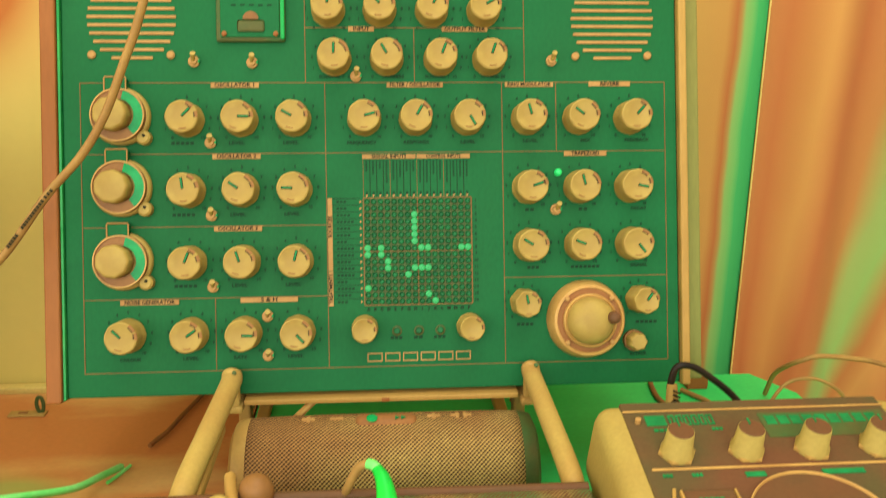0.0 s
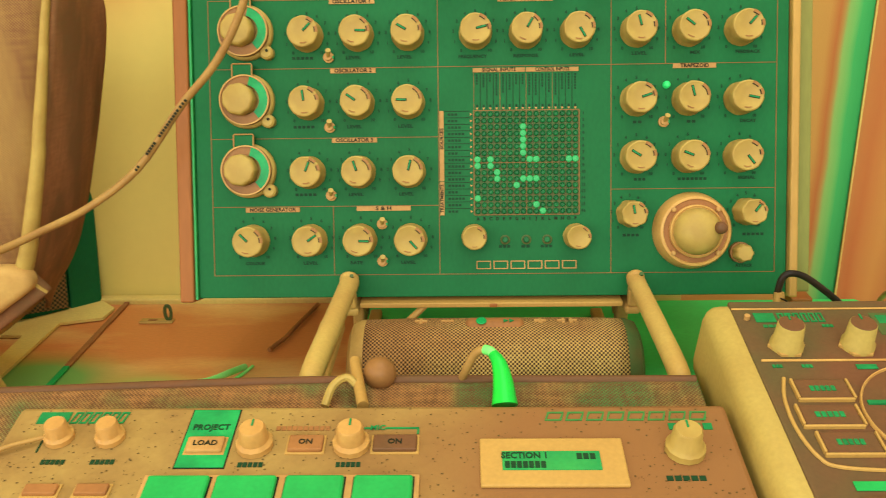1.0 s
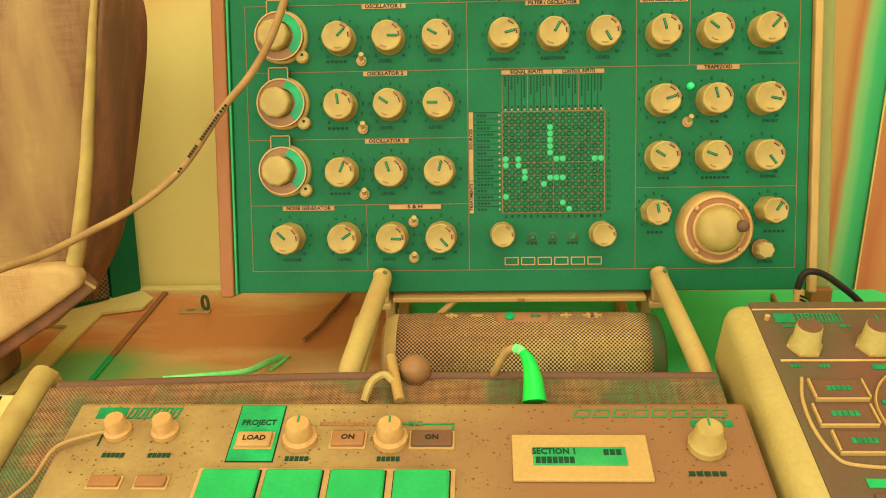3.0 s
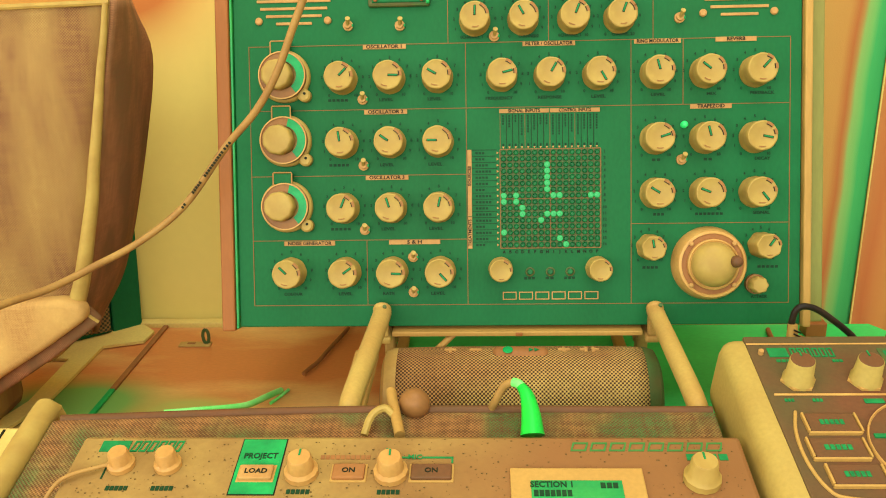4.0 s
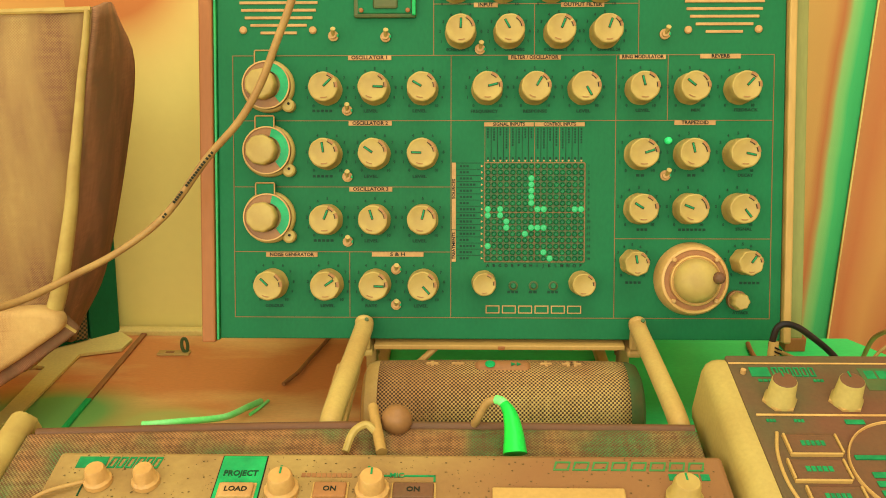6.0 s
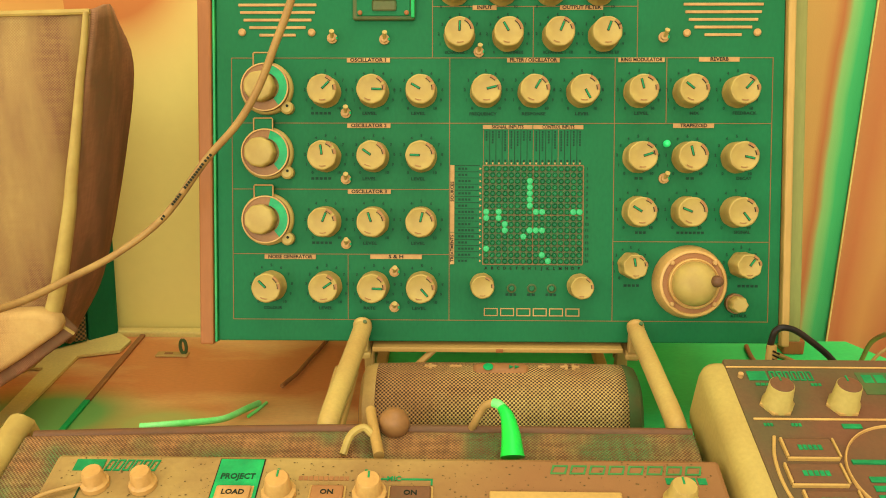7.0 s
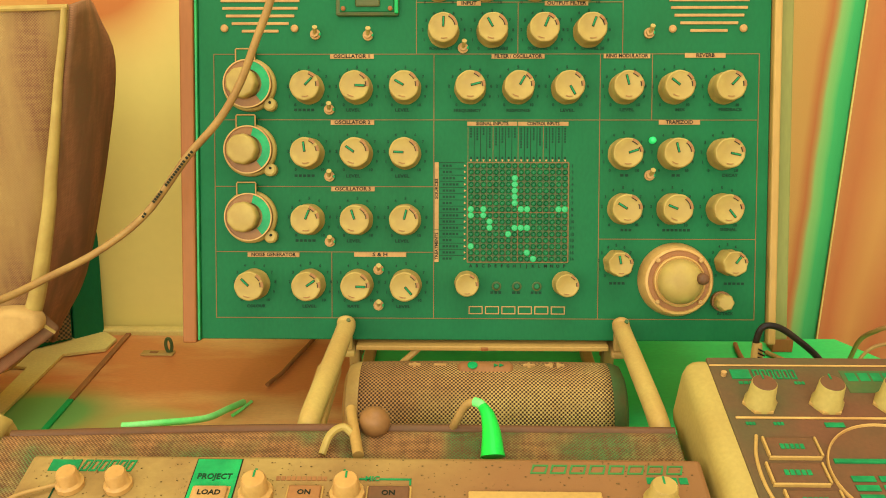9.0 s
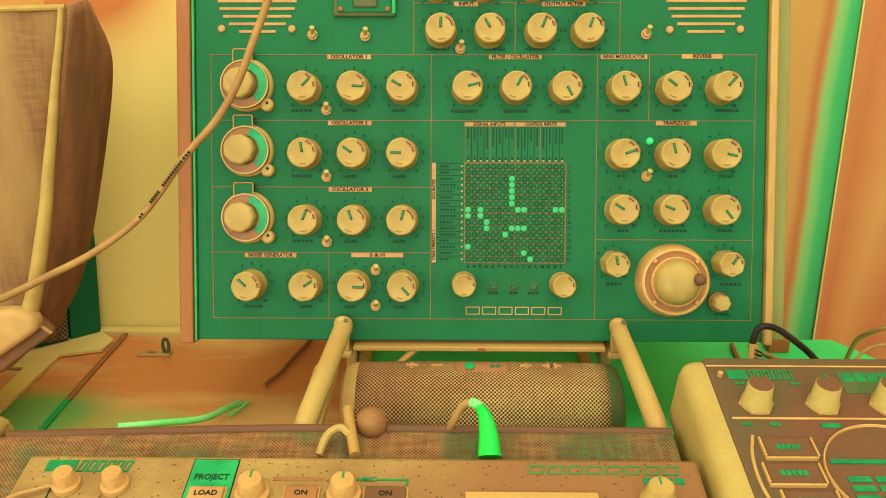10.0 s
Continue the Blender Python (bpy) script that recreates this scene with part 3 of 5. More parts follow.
def make_knob(x, z, r, h, angle, ticks=True, pointer=True, lobes=(0.009, 8)):
    k = part("knob", knob_meshes(r, h, lobes), KNOB, synth, "yellow fluted control knob", m=pose(x, -0.0003, z, 0, angle, 0), smooth=True)
    if pointer:
        part("pointer", box(-0.00065, 0.00065, -h - 0.0006, -h + 0.0012, r * 0.06, r * 0.66, 0.0002), POINTER, k, "green pointer line")
        part("pointer_groove", box(-0.0010, 0.0010, -h - 0.0002, -h + 0.0012, r * 0.02, r * 0.70, 0.0002), INK, k)
    # light and shade on the finger facets, put on as brown rim wedges with dark edges
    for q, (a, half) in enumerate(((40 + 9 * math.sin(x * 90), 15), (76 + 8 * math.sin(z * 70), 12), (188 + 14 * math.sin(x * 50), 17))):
        part("facet_shading", ring_band(r * (0.78 if q < 2 else 0.70), r * (0.97 if q < 2 else 0.76), h - 0.0030, h + 0.0002, a - half, a + half, 5), KNOB_SHADING, k, m=pose(0, 0, 0, 0, -angle, 0))
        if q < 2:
            part("facet_shading_edge", ring_band(r * 0.74, r * 0.79, h - 0.0030, h + 0.00035, a - half, a + half, 5), INK, k, m=pose(0, 0, 0, 0, -angle, 0))
    if ticks:
        tagged(part("scale_print", scale_mesh(r), None, synth, m=pose(x, -0.0005, z)), kind="stuff")
    return k


KNOB_H = 0.0215
ROWS_LEFT = ((0.1935, (45, 92, -60)), (0.1392, (-8, -55, -88)), (0.0838, (22, -18, 14)))
for z, angles in ROWS_LEFT:
    for x, a in zip((-0.1486, -0.1078, -0.0672), angles):
        make_knob(x, z, 0.0125, KNOB_H, a)
for x, a in zip((-0.1956, -0.1481, -0.1075, -0.0666), (-46, 55, 92, 138)):
    make_knob(x, 0.0287, 0.0125, KNOB_H, a)
for x, a in zip((-0.0130, 0.0270, 0.0678), (76, 30, 150)):
    make_knob(x, 0.1936, 0.0125, KNOB_H, a)
for z, angles in ((0.1936, (-15, -52, 42)), (0.1390, (72, -14, 102)), (0.0933, (-58, -68, 142))):
    for x, a in zip((0.1157, 0.1569, 0.1981), angles):
        make_knob(x, z, 0.0125, KNOB_H, a)
for x, a in zip((-0.0353, 0.0052, 0.0470, 0.0855), (2, -30, 22, 20)):
    make_knob(x, 0.2403, 0.0124, KNOB_H, a)
for x, a in zip((-0.0396, 0.0002, 0.0408, 0.0815), (10, -40, 30, 60)):
    make_knob(x, 0.2783, 0.0124, KNOB_H, a)
make_knob(0.1106, 0.0480, 0.0103, 0.0230, -10, lobes=(0.035, 7))
make_knob(0.2037, 0.0488, 0.0103, 0.0230, 36, lobes=(0.035, 7))
make_knob(-0.0152, 0.0303, 0.0098, 0.0220, 55, ticks=False, pointer=False)
make_knob(0.0672, 0.0302, 0.0098, 0.0220, 55, ticks=False, pointer=False)

# turns-counting dials of the three oscillators
for z in (0.1962, 0.1418, 0.0858):
    x = -0.1978
    d = part("counting_dial", lathe([(0.0222, 0), (0.0222, 0.004), (0.0212, 0.0055), (0.0195, 0.006)], 40), KNOB, synth, "tan metal turns-counting dial", m=pose(x, -0.0003, z), smooth=True)
    part("dial_ring", ring_band(0.0118, 0.0198, 0.005, 0.0115), DARK_TAN, d, "brown outer ring")
    part("dial_rim", ring_band(0.0190, 0.0200, 0.0112, 0.0128, count=48), TAN_METAL, d)
    part("dial_window", ring_band(0.0120, 0.0188, 0.0112, 0.0120, 14, 142, 22), DIALGREEN, d, "glossy bright green dial window")
    part("dial_cap", lathe([(0.0126, 0.005), (0.0126, 0.018), (0.0121, 0.0205), (0.0112, 0.0215), (0.0100, 0.0218)], 40, 0.022, 9), KNOB, d, smooth=True, m=pose(-0.0035, 0, 0.0))
    part("bracket", box(-0.0095, 0.0058, -0.0100, -0.0002, 0.0190, 0.0282, 0.0008), GREEN, d, "green tab bracket")
    part("bracket_rim", tube([(-0.0098, -0.0098, 0.0180), (-0.0098, -0.0098, 0.0280), (-0.0092, -0.0098, 0.0288), (0.0055, -0.0098, 0.0288), (0.0061, -0.0098, 0.0280), (0.0061, -0.0098, 0.0180)], 0.0006, 8, 0), PLATE, d, "thin tan wire rim")
    part("lock_lug", lathe([(0.0055, 0.0), (0.0055, 0.007), (0.004, 0.0085)], 16), KNOB, d, m=pose(0.0175, 0, -0.0165), smooth=True)
    part("lug_screw", lathe([(0.0012, 0.0), (0.0012, 0.0094)], 8), INK, d, m=pose(0.0182, 0, -0.0152))


# toggle switches
def toggle(x, z, a=0):
    t = part("toggle_switch", lathe([(0.0044, 0), (0.0044, 0.0022), (0.0030, 0.0026), (0.0028, 0.0050)], 12), PLATE, synth, "small tan metal toggle switch", m=pose(x - 0.002, -0.0003, z - 0.0015))
    part("lever", tube([(0, -0.004, 0), (0.0006, -0.0075, 0.0020), (0.0010, -0.011, 0.0042)], lambda q: 0.0012 + 0.0010 * q, 8, 4), KNOB, t, smooth=True)
    # the nut's glint, put in as a small bright green box
    part("nut_shine", box(0.0032, 0.0046, -0.0030, -0.0004, -0.0012, 0.0012, 0.0003), DIALGREEN, t)


for x, z in ((-0.1292, 0.1775), (-0.1292, 0.1215), (-0.1290, 0.0665), (-0.0879, 0.0429), (-0.0879, 0.0126), (0.1393, 0.1228), (-0.1406, 0.2399), (-0.0965, 0.2390), (0.1374, 0.2406), (-0.0170, 0.2285)):
    toggle(x, z)

# printed names below the controls: those that can be read, and bars for the rest
NAMES = (("LEVEL", -0.1114, 0.1756, 0.012), ("LEVEL", -0.0700, 0.1756, 0.012), ("LEVEL", -0.1114, 0.1203, 0.012), ("LEVEL", -0.0700, 0.1203, 0.012),
         ("LEVEL", -0.1110, 0.0655, 0.012), ("LEVEL", -0.0700, 0.0655, 0.012), ("FREQUENCY", -0.0153, 0.1752, 0.023), ("RESPONSE", 0.0274, 0.1753, 0.020),
         ("LEVEL", 0.0682, 0.1754, 0.012), ("LEVEL", 0.1178, 0.1759, 0.012), ("MIX", 0.1621, 0.1760, 0.008), ("FEEDBACK", 0.2040, 0.1761, 0.020),
         ("DECAY", 0.2046, 0.1214, 0.013), ("LEVEL", -0.0690, 0.0098, 0.012), ("ATTACK", 0.2026, 0.0050, 0.014), ("LEVEL", -0.1490, 0.0098, 0.012),
         ("COLOUR", -0.1945, 0.0098, 0.016), ("RATE", -0.1115, 0.0098, 0.010), ("SIGNAL", 0.2040, 0.0760, 0.014), ("CHANNEL 1", -0.0370, 0.2268, 0.017), ("CHANNEL 2", 0.0100, 0.2268, 0.017), ("CHANNEL 1", 0.0455, 0.2268, 0.017), ("CHANNEL 2", 0.0880, 0.2268, 0.017))
for words, x, z, w in NAMES:
    part("lettering", lettering(words, 0.0036, w), INK_SOFT, synth, m=pose(x, -0.0004, z) @ FRONT)
for x, z, w in ((-0.1520, 0.1758, 0.018), (-0.1520, 0.1206, 0.018), (-0.1515, 0.0658, 0.018), (0.1170, 0.1214, 0.008), (0.1600, 0.1214, 0.008),
                (0.1190, 0.0755, 0.010), (0.1610, 0.0755, 0.024), (0.1120, 0.0305, 0.014), (0.2102, 0.0305, 0.018), (0.0099, 0.0222, 0.010), (0.0271, 0.0222, 0.008), (0.0439, 0.0222, 0.010)):
    n = max(2, int(w / 0.0032))
    step = w / n
    tagged(part("small_print", bars([(x - w / 2 + i * step, x - w / 2 + (i + 0.72) * step, z - 0.0011, z + 0.0011) for i in range(n)], 0.0003), INK_SOFT, synth), kind="stuff")

# the maker's name over the lower edge, as plain strokes
LOGO = []
for i in range(6):
    a = -0.0135 + i * 0.0139
    w = 0.0118
    LOGO += [(a, a + w, 0.0098, 0.0106), (a, a + 0.0008, 0.0046, 0.0098), (a + w - 0.0008, a + w, 0.0046, 0.0098), (a, a + w, 0.0038, 0.0046)]
part("maker_mark", bars(LOGO, 0.0006), PLATE, synth, "tan maker's mark of plain strokes")

# pin matrix
MX0, MX1, MZ0, MZ1 = -0.0146, 0.0695, 0.0483, 0.1318
part("matrix_bed", bars([(MX0, MX1, MZ0, MZ1)], 0.0004), PIN_BED, synth, "olive bed of the pin matrix")
for r in ((MX0 - 0.0004, MX1 + 0.0004, MZ1, MZ1 + 0.0007), (MX0 - 0.0004, MX1 + 0.0004, MZ0 - 0.0007, MZ0), (MX0 - 0.0007, MX0, MZ0, MZ1), (MX1, MX1 + 0.0009, MZ0, MZ1),
          ((MX0 + MX1) / 2 - 0.0003, (MX0 + MX1) / 2 + 0.0003, MZ0, MZ1), (MX0, MX1, (MZ0 + MZ1) / 2 - 0.0003, (MZ0 + MZ1) / 2 + 0.0003)):
    part("matrix_frame", bars([r], 0.0007), BROWN, synth)
LIT_PINS = {(2, 7), (3, 7), (4, 7), (5, 7), (6, 7), (7, 8), (7, 9), (7, 0), (8, 0), (7, 2), (8, 2), (9, 3), (10, 3), (10, 7), (10, 8), (10, 9), (11, 6), (13, 0), (14, 9), (15, 10), (7, 14), (7, 15)}
PITCH_X, PITCH_Z = (MX1 - MX0) / 16, (MZ1 - MZ0) / 16
cup = lathe([(0.0023, 0), (0.0023, 0.0012), (0.0018, 0.0017), (0.0012, 0.0010)], 10)
cup_mesh = bpy.data.meshes.new("matrix_pin")
bmesh.ops.recalc_face_normals(cup, faces=cup.faces)
cup.to_mesh(cup_mesh)
cup.free()
cup_mesh.materials.append(PIN)
lamp_bm = lathe([(0.0028, 0), (0.0028, 0.0011), (0.0023, 0.0017), (0.0010, 0.0019)], 12)
lamp_mesh = bpy.data.meshes.new("matrix_lamp")
bmesh.ops.recalc_face_normals(lamp_bm, faces=lamp_bm.faces)
lamp_bm.to_mesh(lamp_mesh)
lamp_bm.free()
lamp_mesh.materials.append(LIT)
for i in range(16):
    for j in range(16):
        lit = (i, j) in LIT_PINS
        part("matrix_lamp" if lit else "matrix_pin", lamp_mesh if lit else cup_mesh, None, synth, m=pose(MX0 + (j + 0.5) * PITCH_X, -0.0005, MZ1 - (i + 0.5) * PITCH_Z))
# column and row heads of the matrix
rng = random.Random(4)
wedge = bmesh.new()
near, far = [[wedge.verts.new((x, y, z)) for x, z in ((-0.0011, 0.0008), (0.0011, 0.0008), (0.0, -0.0010))] for y in (-0.0006, 0.0)]
wedge.faces.new(near)
for k in range(3):
    wedge.faces.new((near[k], near[(k + 1) % 3], far[(k + 1) % 3], far[k]))
bmesh.ops.recalc_face_normals(wedge, faces=wedge.faces)
ARROW = bpy.data.meshes.new("arrow_mark")
wedge.to_mesh(ARROW)
wedge.free()
ARROW.materials.append(PLATE)
for j in range(16):
    xc = MX0 + (j + 0.5) * PITCH_X
    part("arrow_mark", ARROW, None, synth, m=pose(xc, 0, MZ1 + 0.0018))
    zc = MZ1 - (j + 0.5) * PITCH_Z
    part("arrow_mark", ARROW, None, synth, m=pose(MX0 - 0.0024, 0, zc, 0, -90, 0))
    h = rng.uniform(0.008, 0.020)
    tagged(part("column_name", bars([(xc - 0.0008, xc + 0.0006, 0.1610 - k * 0.0022 - 0.0016, 0.1610 - k * 0.0022) for k in range(int(h / 0.0022))] + [(xc - 0.0008, xc + 0.0008, MZ1 + 0.003, MZ1 + 0.005)], 0.0003), INK_SOFT, synth), kind="stuff")
    w = rng.uniform(0.010, 0.017)
    tagged(part("row_name", bars([(-0.0358 + i * 0.0028, -0.0358 + i * 0.0028 + 0.0020, zc - 0.0009, zc + 0.0009) for i in range(int(w / 0.0028))], 0.0003), INK_SOFT, synth), kind="stuff")
    part("row_number", lettering(str(j + 1), 0.0034), INK_SOFT, synth, m=pose(MX1 + 0.0038, -0.0004, zc) @ FRONT)
    part("column_letter", lettering("ABCDEFGHIJKLMNOP"[j], 0.0036), INK, synth, m=pose(xc, -0.0004, MZ0 - 0.0036) @ FRONT)
    part("head_line", bars([(xc - PITCH_X / 2 - 0.00020, xc - PITCH_X / 2 + 0.00020, MZ1 + 0.001, 0.1620)], 0.0004), BROWN if j % 4 == 0 else INK, synth)
    part("head_line", bars([(-0.0385, MX0 - 0.003, zc + PITCH_Z / 2 - 0.00017, zc + PITCH_Z / 2 + 0.00017)], 0.0004), INK, synth)

# three push buttons sunk between the two lower knobs
for x in (0.0099, 0.0271, 0.0439):
    b = part("push_button", lathe([(0.0040, 0), (0.0040, 0.0010), (0.0030, 0.0014), (0.0028, 0.0006)], 18), PIN_BED, synth, "small dark green push button", m=pose(x, -0.0003, 0.0277))
    part("button_top", lathe([(0.0024, 0.0006), (0.0024, 0.0018), (0.0018, 0.0022)], 16), PIN, b)

# joystick in the lower corner
joy = part("joystick", lathe([(0.0312, 0), (0.0308, 0.003), (0.0290, 0.0125), (0.0276, 0.0150), (0.0256, 0.0154), (0.0250, 0.0140)], 56), TAN_METAL, synth, "tan round joystick plate with a domed boot", m=pose(0.1598, -0.0003, 0.0338), smooth=True)
UP10 = pose(0, -0.010, 0)
part("joystick_well", ring_band(0.0190, 0.0252, 0.002, 0.0042, count=48), KEYBROWN, joy, "brown recessed ring", m=UP10)
part("joystick_collar", lathe([(0.0210, 0.002), (0.0210, 0.0085), (0.0200, 0.0095), (0.0190, 0.0085)], 48), TAN_METAL, joy, m=UP10, smooth=True)
part("joystick_boot", lathe([(0.0190, 0.004), (0.0186, 0.0105), (0.0165, 0.0155), (0.0125, 0.0190), (0.0080, 0.0205), (0.003, 0.021)], 40), KNOB, joy, m=UP10, smooth=True)
part("joystick_tip", lathe([(0.0045, 0.014), (0.0050, 0.019), (0.0044, 0.0225), (0.0028, 0.0240), (0.001, 0.0243)], 20), KEYDARK, joy, "dark brown ball tip", m=pose(0.0155, -0.010, 0.0030), smooth=True)
for sx in (-1, 1):
    for sz in (-1, 1):
        part("screw", lathe([(0.0020, 0.004), (0.0020, 0.0062), (0.0014, 0.0068)], 10), PLATE, joy, m=pose(0.0172 * sx * 1.02, -0.010, 0.0172 * sz))
attack = part("attack_button", lathe([(0.0070, 0), (0.0070, 0.012), (0.0066, 0.0160), (0.0056, 0.0172)], 42, 0.06, 7), KNOB, synth, "small yellow knurled push knob", m=pose(0.1985, -0.0003, 0.0160), smooth=True)
part("button_collar", ring_band(0.0066, 0.0084, 0.0, 0.0050, count=28), DARK_TAN, attack, "brown collar")
part("indicator_lamp", lathe([(0.0030, 0), (0.0030, 0.003), (0.0022, 0.0048), (0.0010, 0.0054)], 14), LAMP_LIT, synth, "small indicator lamp lit green", m=pose(0.1394, -0.0003, 0.1505), smooth=True)

# loudspeaker slots and the meter in the upper part
for side, xc in (("a", -0.1891), ("b", 0.1851)):
    for i in range(16):
        z = 0.2413 + i * 0.0063
        half = math.sqrt(max(0.0, 0.0335 ** 2 - (z - 0.2710) ** 2)) if i < 11 else 0
        half = max(half, 0.010) if i < 10 else half
        if half < 0.006:
            continue
        part("speaker_slot", box(xc - half, xc + half, -0.0009, 0.0002, z - 0.0012, z + 0.0012, 0.0004), PLATE, synth, "tan ventilation slot")
for x, z in ((-0.2191, 0.2436), (-0.1601, 0.2434), (0.1549, 0.2427), (0.2133, 0.2431)):
    part("panel_screw", lathe([(0.0032, 0), (0.0032, 0.0012), (0.0022, 0.0022), (0.0008, 0.0022)], 14), PLATE, synth, m=pose(x, -0.0003, z), smooth=True)
meter = part("meter", box(-0.1250, -0.0725, -0.005, -0.0002, 0.2530, 0.315, 0.002), PIN_BED, synth, "green-faced meter with small screws")
part("meter_face", box(-0.1215, -0.0765, -0.0062, -0.0045, 0.2560, 0.311, 0.0008), GREEN, meter, "dark green meter face")
part("meter_edge", box(-0.0760, -0.0728, -0.0075, -0.0040, 0.2545, 0.312, 0.0008), BRIGHT, meter, "bright green side edge")
part("meter_hood", box(-0.1085, -0.0880, -0.0072, -0.0060, 0.2600, 0.2690, 0.0016), PIN_BED, meter)
part("meter_hub", ring_band(0.0, 0.0060, 0.0072, 0.0080, 270, 450, 14), DARK_TAN, meter, m=pose(-0.0983, 0, 0.2695))
for q in range(5):
    part("meter_mark", bars([(-0.1130 + q * 0.0068, -0.1130 + q * 0.0068 + 0.0035, 0.2800, 0.2812)], 0.0004), INK_SOFT, meter, m=pose(0, -0.0062, 0))
for x in (-0.1185, -0.0795):
    part("meter_screw", lathe([(0.0020, 0.0060), (0.0020, 0.0075), (0.0012, 0.0080)], 10), ORANGE, meter, m=pose(x, 0, 0.2585))

# ---- the loudspeaker under the synthesizer ----
speaker = thing("portable_speaker", pose(-0.004, -0.035, 0.0425), "tan cylindrical portable speaker with woven grille", "speaker")


def barrel(x0, x1, r, bulge=0.0, count=64, cols=20):
    bm = bmesh.new()
    layer = bm.loops.layers.uv.new("UVMap")
    rings = []
    for i in range(cols + 1):
        u = i / cols
        rr = r * (1 + bulge * (1 - (2 * u - 1) ** 4))
        rings.append([bm.verts.new((x0 + (x1 - x0) * u, rr * math.cos(2 * math.pi * k / count), rr * math.sin(2 * math.pi * k / count))) for k in range(count)])
    for i in range(cols):
        for k in range(count):
            f = bm.faces.new((rings[i][k], rings[i][(k + 1) % count], rings[i + 1][(k + 1) % count], rings[i + 1][k]))
            f.smooth = True
            for lp, (a, b) in zip(f.loops, ((i, k), (i, k + 1), (i + 1, k + 1), (i + 1, k))):
                lp[layer].uv = (x0 + (x1 - x0) * a / cols, 2 * math.pi * r * b / count)
    bm.faces.new(rings[0])
    bm.faces.new(rings[-1])
    return bm


part("grille", barrel(-0.098, 0.105, 0.0410, 0.025), GRILLE, speaker, "woven tan grille cloth")
for s, x in ((-1, -0.098), (1, 0.105)):
    part("end_ring", tube([(x, 0, 0), (x + 0.004 * s, 0, 0), (x + 0.010 * s, 0, 0), (x + 0.013 * s, 0, 0)], lambda t: 0.0412 - 0.009 * t ** 3, 48, 0), STAND if s < 0 else PIN_BED, speaker, smooth=True)
    part("end_cone", tube([(x + 0.0125 * s, 0, 0), (x + 0.0135 * s, 0, 0), (x + 0.015 * s, 0, 0)], lambda t: 0.030 - 0.01 * t, 32, 0), DARK_TAN, speaker, smooth=True)
part("control_plate", tube([(-0.024, 0, 0), (-0.0225, 0, 0), (-0.019, 0, 0), (0.019, 0, 0), (0.0225, 0, 0), (0.024, 0, 0)], lambda q: (0.004, 0.0080, 0.0100, 0.0100, 0.0080, 0.004)[round(q * 5)], 24, 0), KEYBROWN, speaker, "brown oval control plate", m=pose(0.004, 0.000, 0.0352), smooth=True)
part("control_mark", lathe([(0.0042, 0), (0.0042, 0.0006), (0.0036, 0.0009)], 20), DIALGREEN, speaker, "green round power mark", m=pose(-0.0065, -0.0035, 0.0447, -75, 0, 0))
for x in (0.0120, 0.0165):
    part("control_mark", lathe([(0.0024, 0), (0.0024, 0.0006), (0.0018, 0.0009)], 3), POINTER, speaker, m=pose(x, -0.0035, 0.0447, -75, 0, 0))
for x, cross in ((-0.054, True), (-0.033, False), (0.040, True), (0.058, True), (0.064, True)):
    part("control_button", box(x - 0.005, x + 0.005, -0.0012, 0.0012, 0.0, 0.0022, 0.0006), PLATE, speaker, m=pose(0, 0.002, 0.0412, 0, 0, 0))
    if cross:
        part("control_button", box(x - 0.0013, x + 0.0013, -0.0040, 0.0040, 0.0, 0.0020, 0.0006), PLATE, speaker, m=pose(0, 0.002, 0.0412, 0, 0, 0))

# ---- the woven riser and the groovebox on it ----
riser = thing("woven_riser", pose(0, 0, 0), "brown and green woven cloth riser under the groovebox", "riser")
bm = extrude_profile([(-0.168, 0.0), (-0.168, 0.1030), (-0.174, 0.1065), (-0.50, 0.0275), (-0.50, 0.0)], -0.327, 0.122, 0.002)
bmesh.ops.bisect_plane(bm, geom=bm.verts[:] + bm.edges[:] + bm.faces[:], plane_co=(-0.12, 0, 0), plane_no=(1, 0, 0))
for v in bm.verts:
    if v.co.x < -0.13 and v.co.z > 0.02:
        v.co.z -= 0.006
metre_uv(bm, lambda c, f: (c.x, c.y if abs(f.normal.z) > 0.5 else c.z))
part("cloth_body", bm, MAT, riser)
part("seam", tube([(-0.322, -0.1695, 0.0985), (-0.12, -0.1695, 0.1052), (0.121, -0.1695, 0.1045)], 0.0036, 10, 6), KEYDARK, riser, "brown piped seam", smooth=True)

part("frame_bar", tube([(-0.3370, -0.1540, 0.089), (-0.3370, -0.1600, 0.098), (-0.3370, -0.1720, 0.0985), (-0.3370, -0.30, 0.0695), (-0.3370, -0.50, 0.024)], 0.0092, 16, 6), KNOB, riser, "yellow rounded frame bar", smooth=True)
case = thing("equipment_case", pose(0, 0, 0), "plain yellow flat case beside the woven riser", "case")
part("lid", extrude_profile([(-0.168, 0.056), (-0.168, 0.0925), (-0.50, 0.016), (-0.50, 0.010)], -0.608, -0.3480, 0.003), DESK_EDGE, case, "plain yellow lid")
part("bottom", extrude_profile([(-0.170, 0.0045), (-0.170, 0.054), (-0.50, 0.008), (-0.50, 0.0045)], -0.606, -0.3500, 0.002), STAND, case, "yellow lower shell")
part("lid_groove", extrude_profile([(-0.172, 0.0908), (-0.172, 0.0925), (-0.46, 0.0262), (-0.46, 0.0245)], -0.3635, -0.3620), INK, case, "dark groove line")

SLOPE = 13
groove = thing("groovebox", pose(0, -0.235, 0.112, SLOPE, 0, 0), "dusty tan groovebox with green pads on a woven riser", "groovebox")


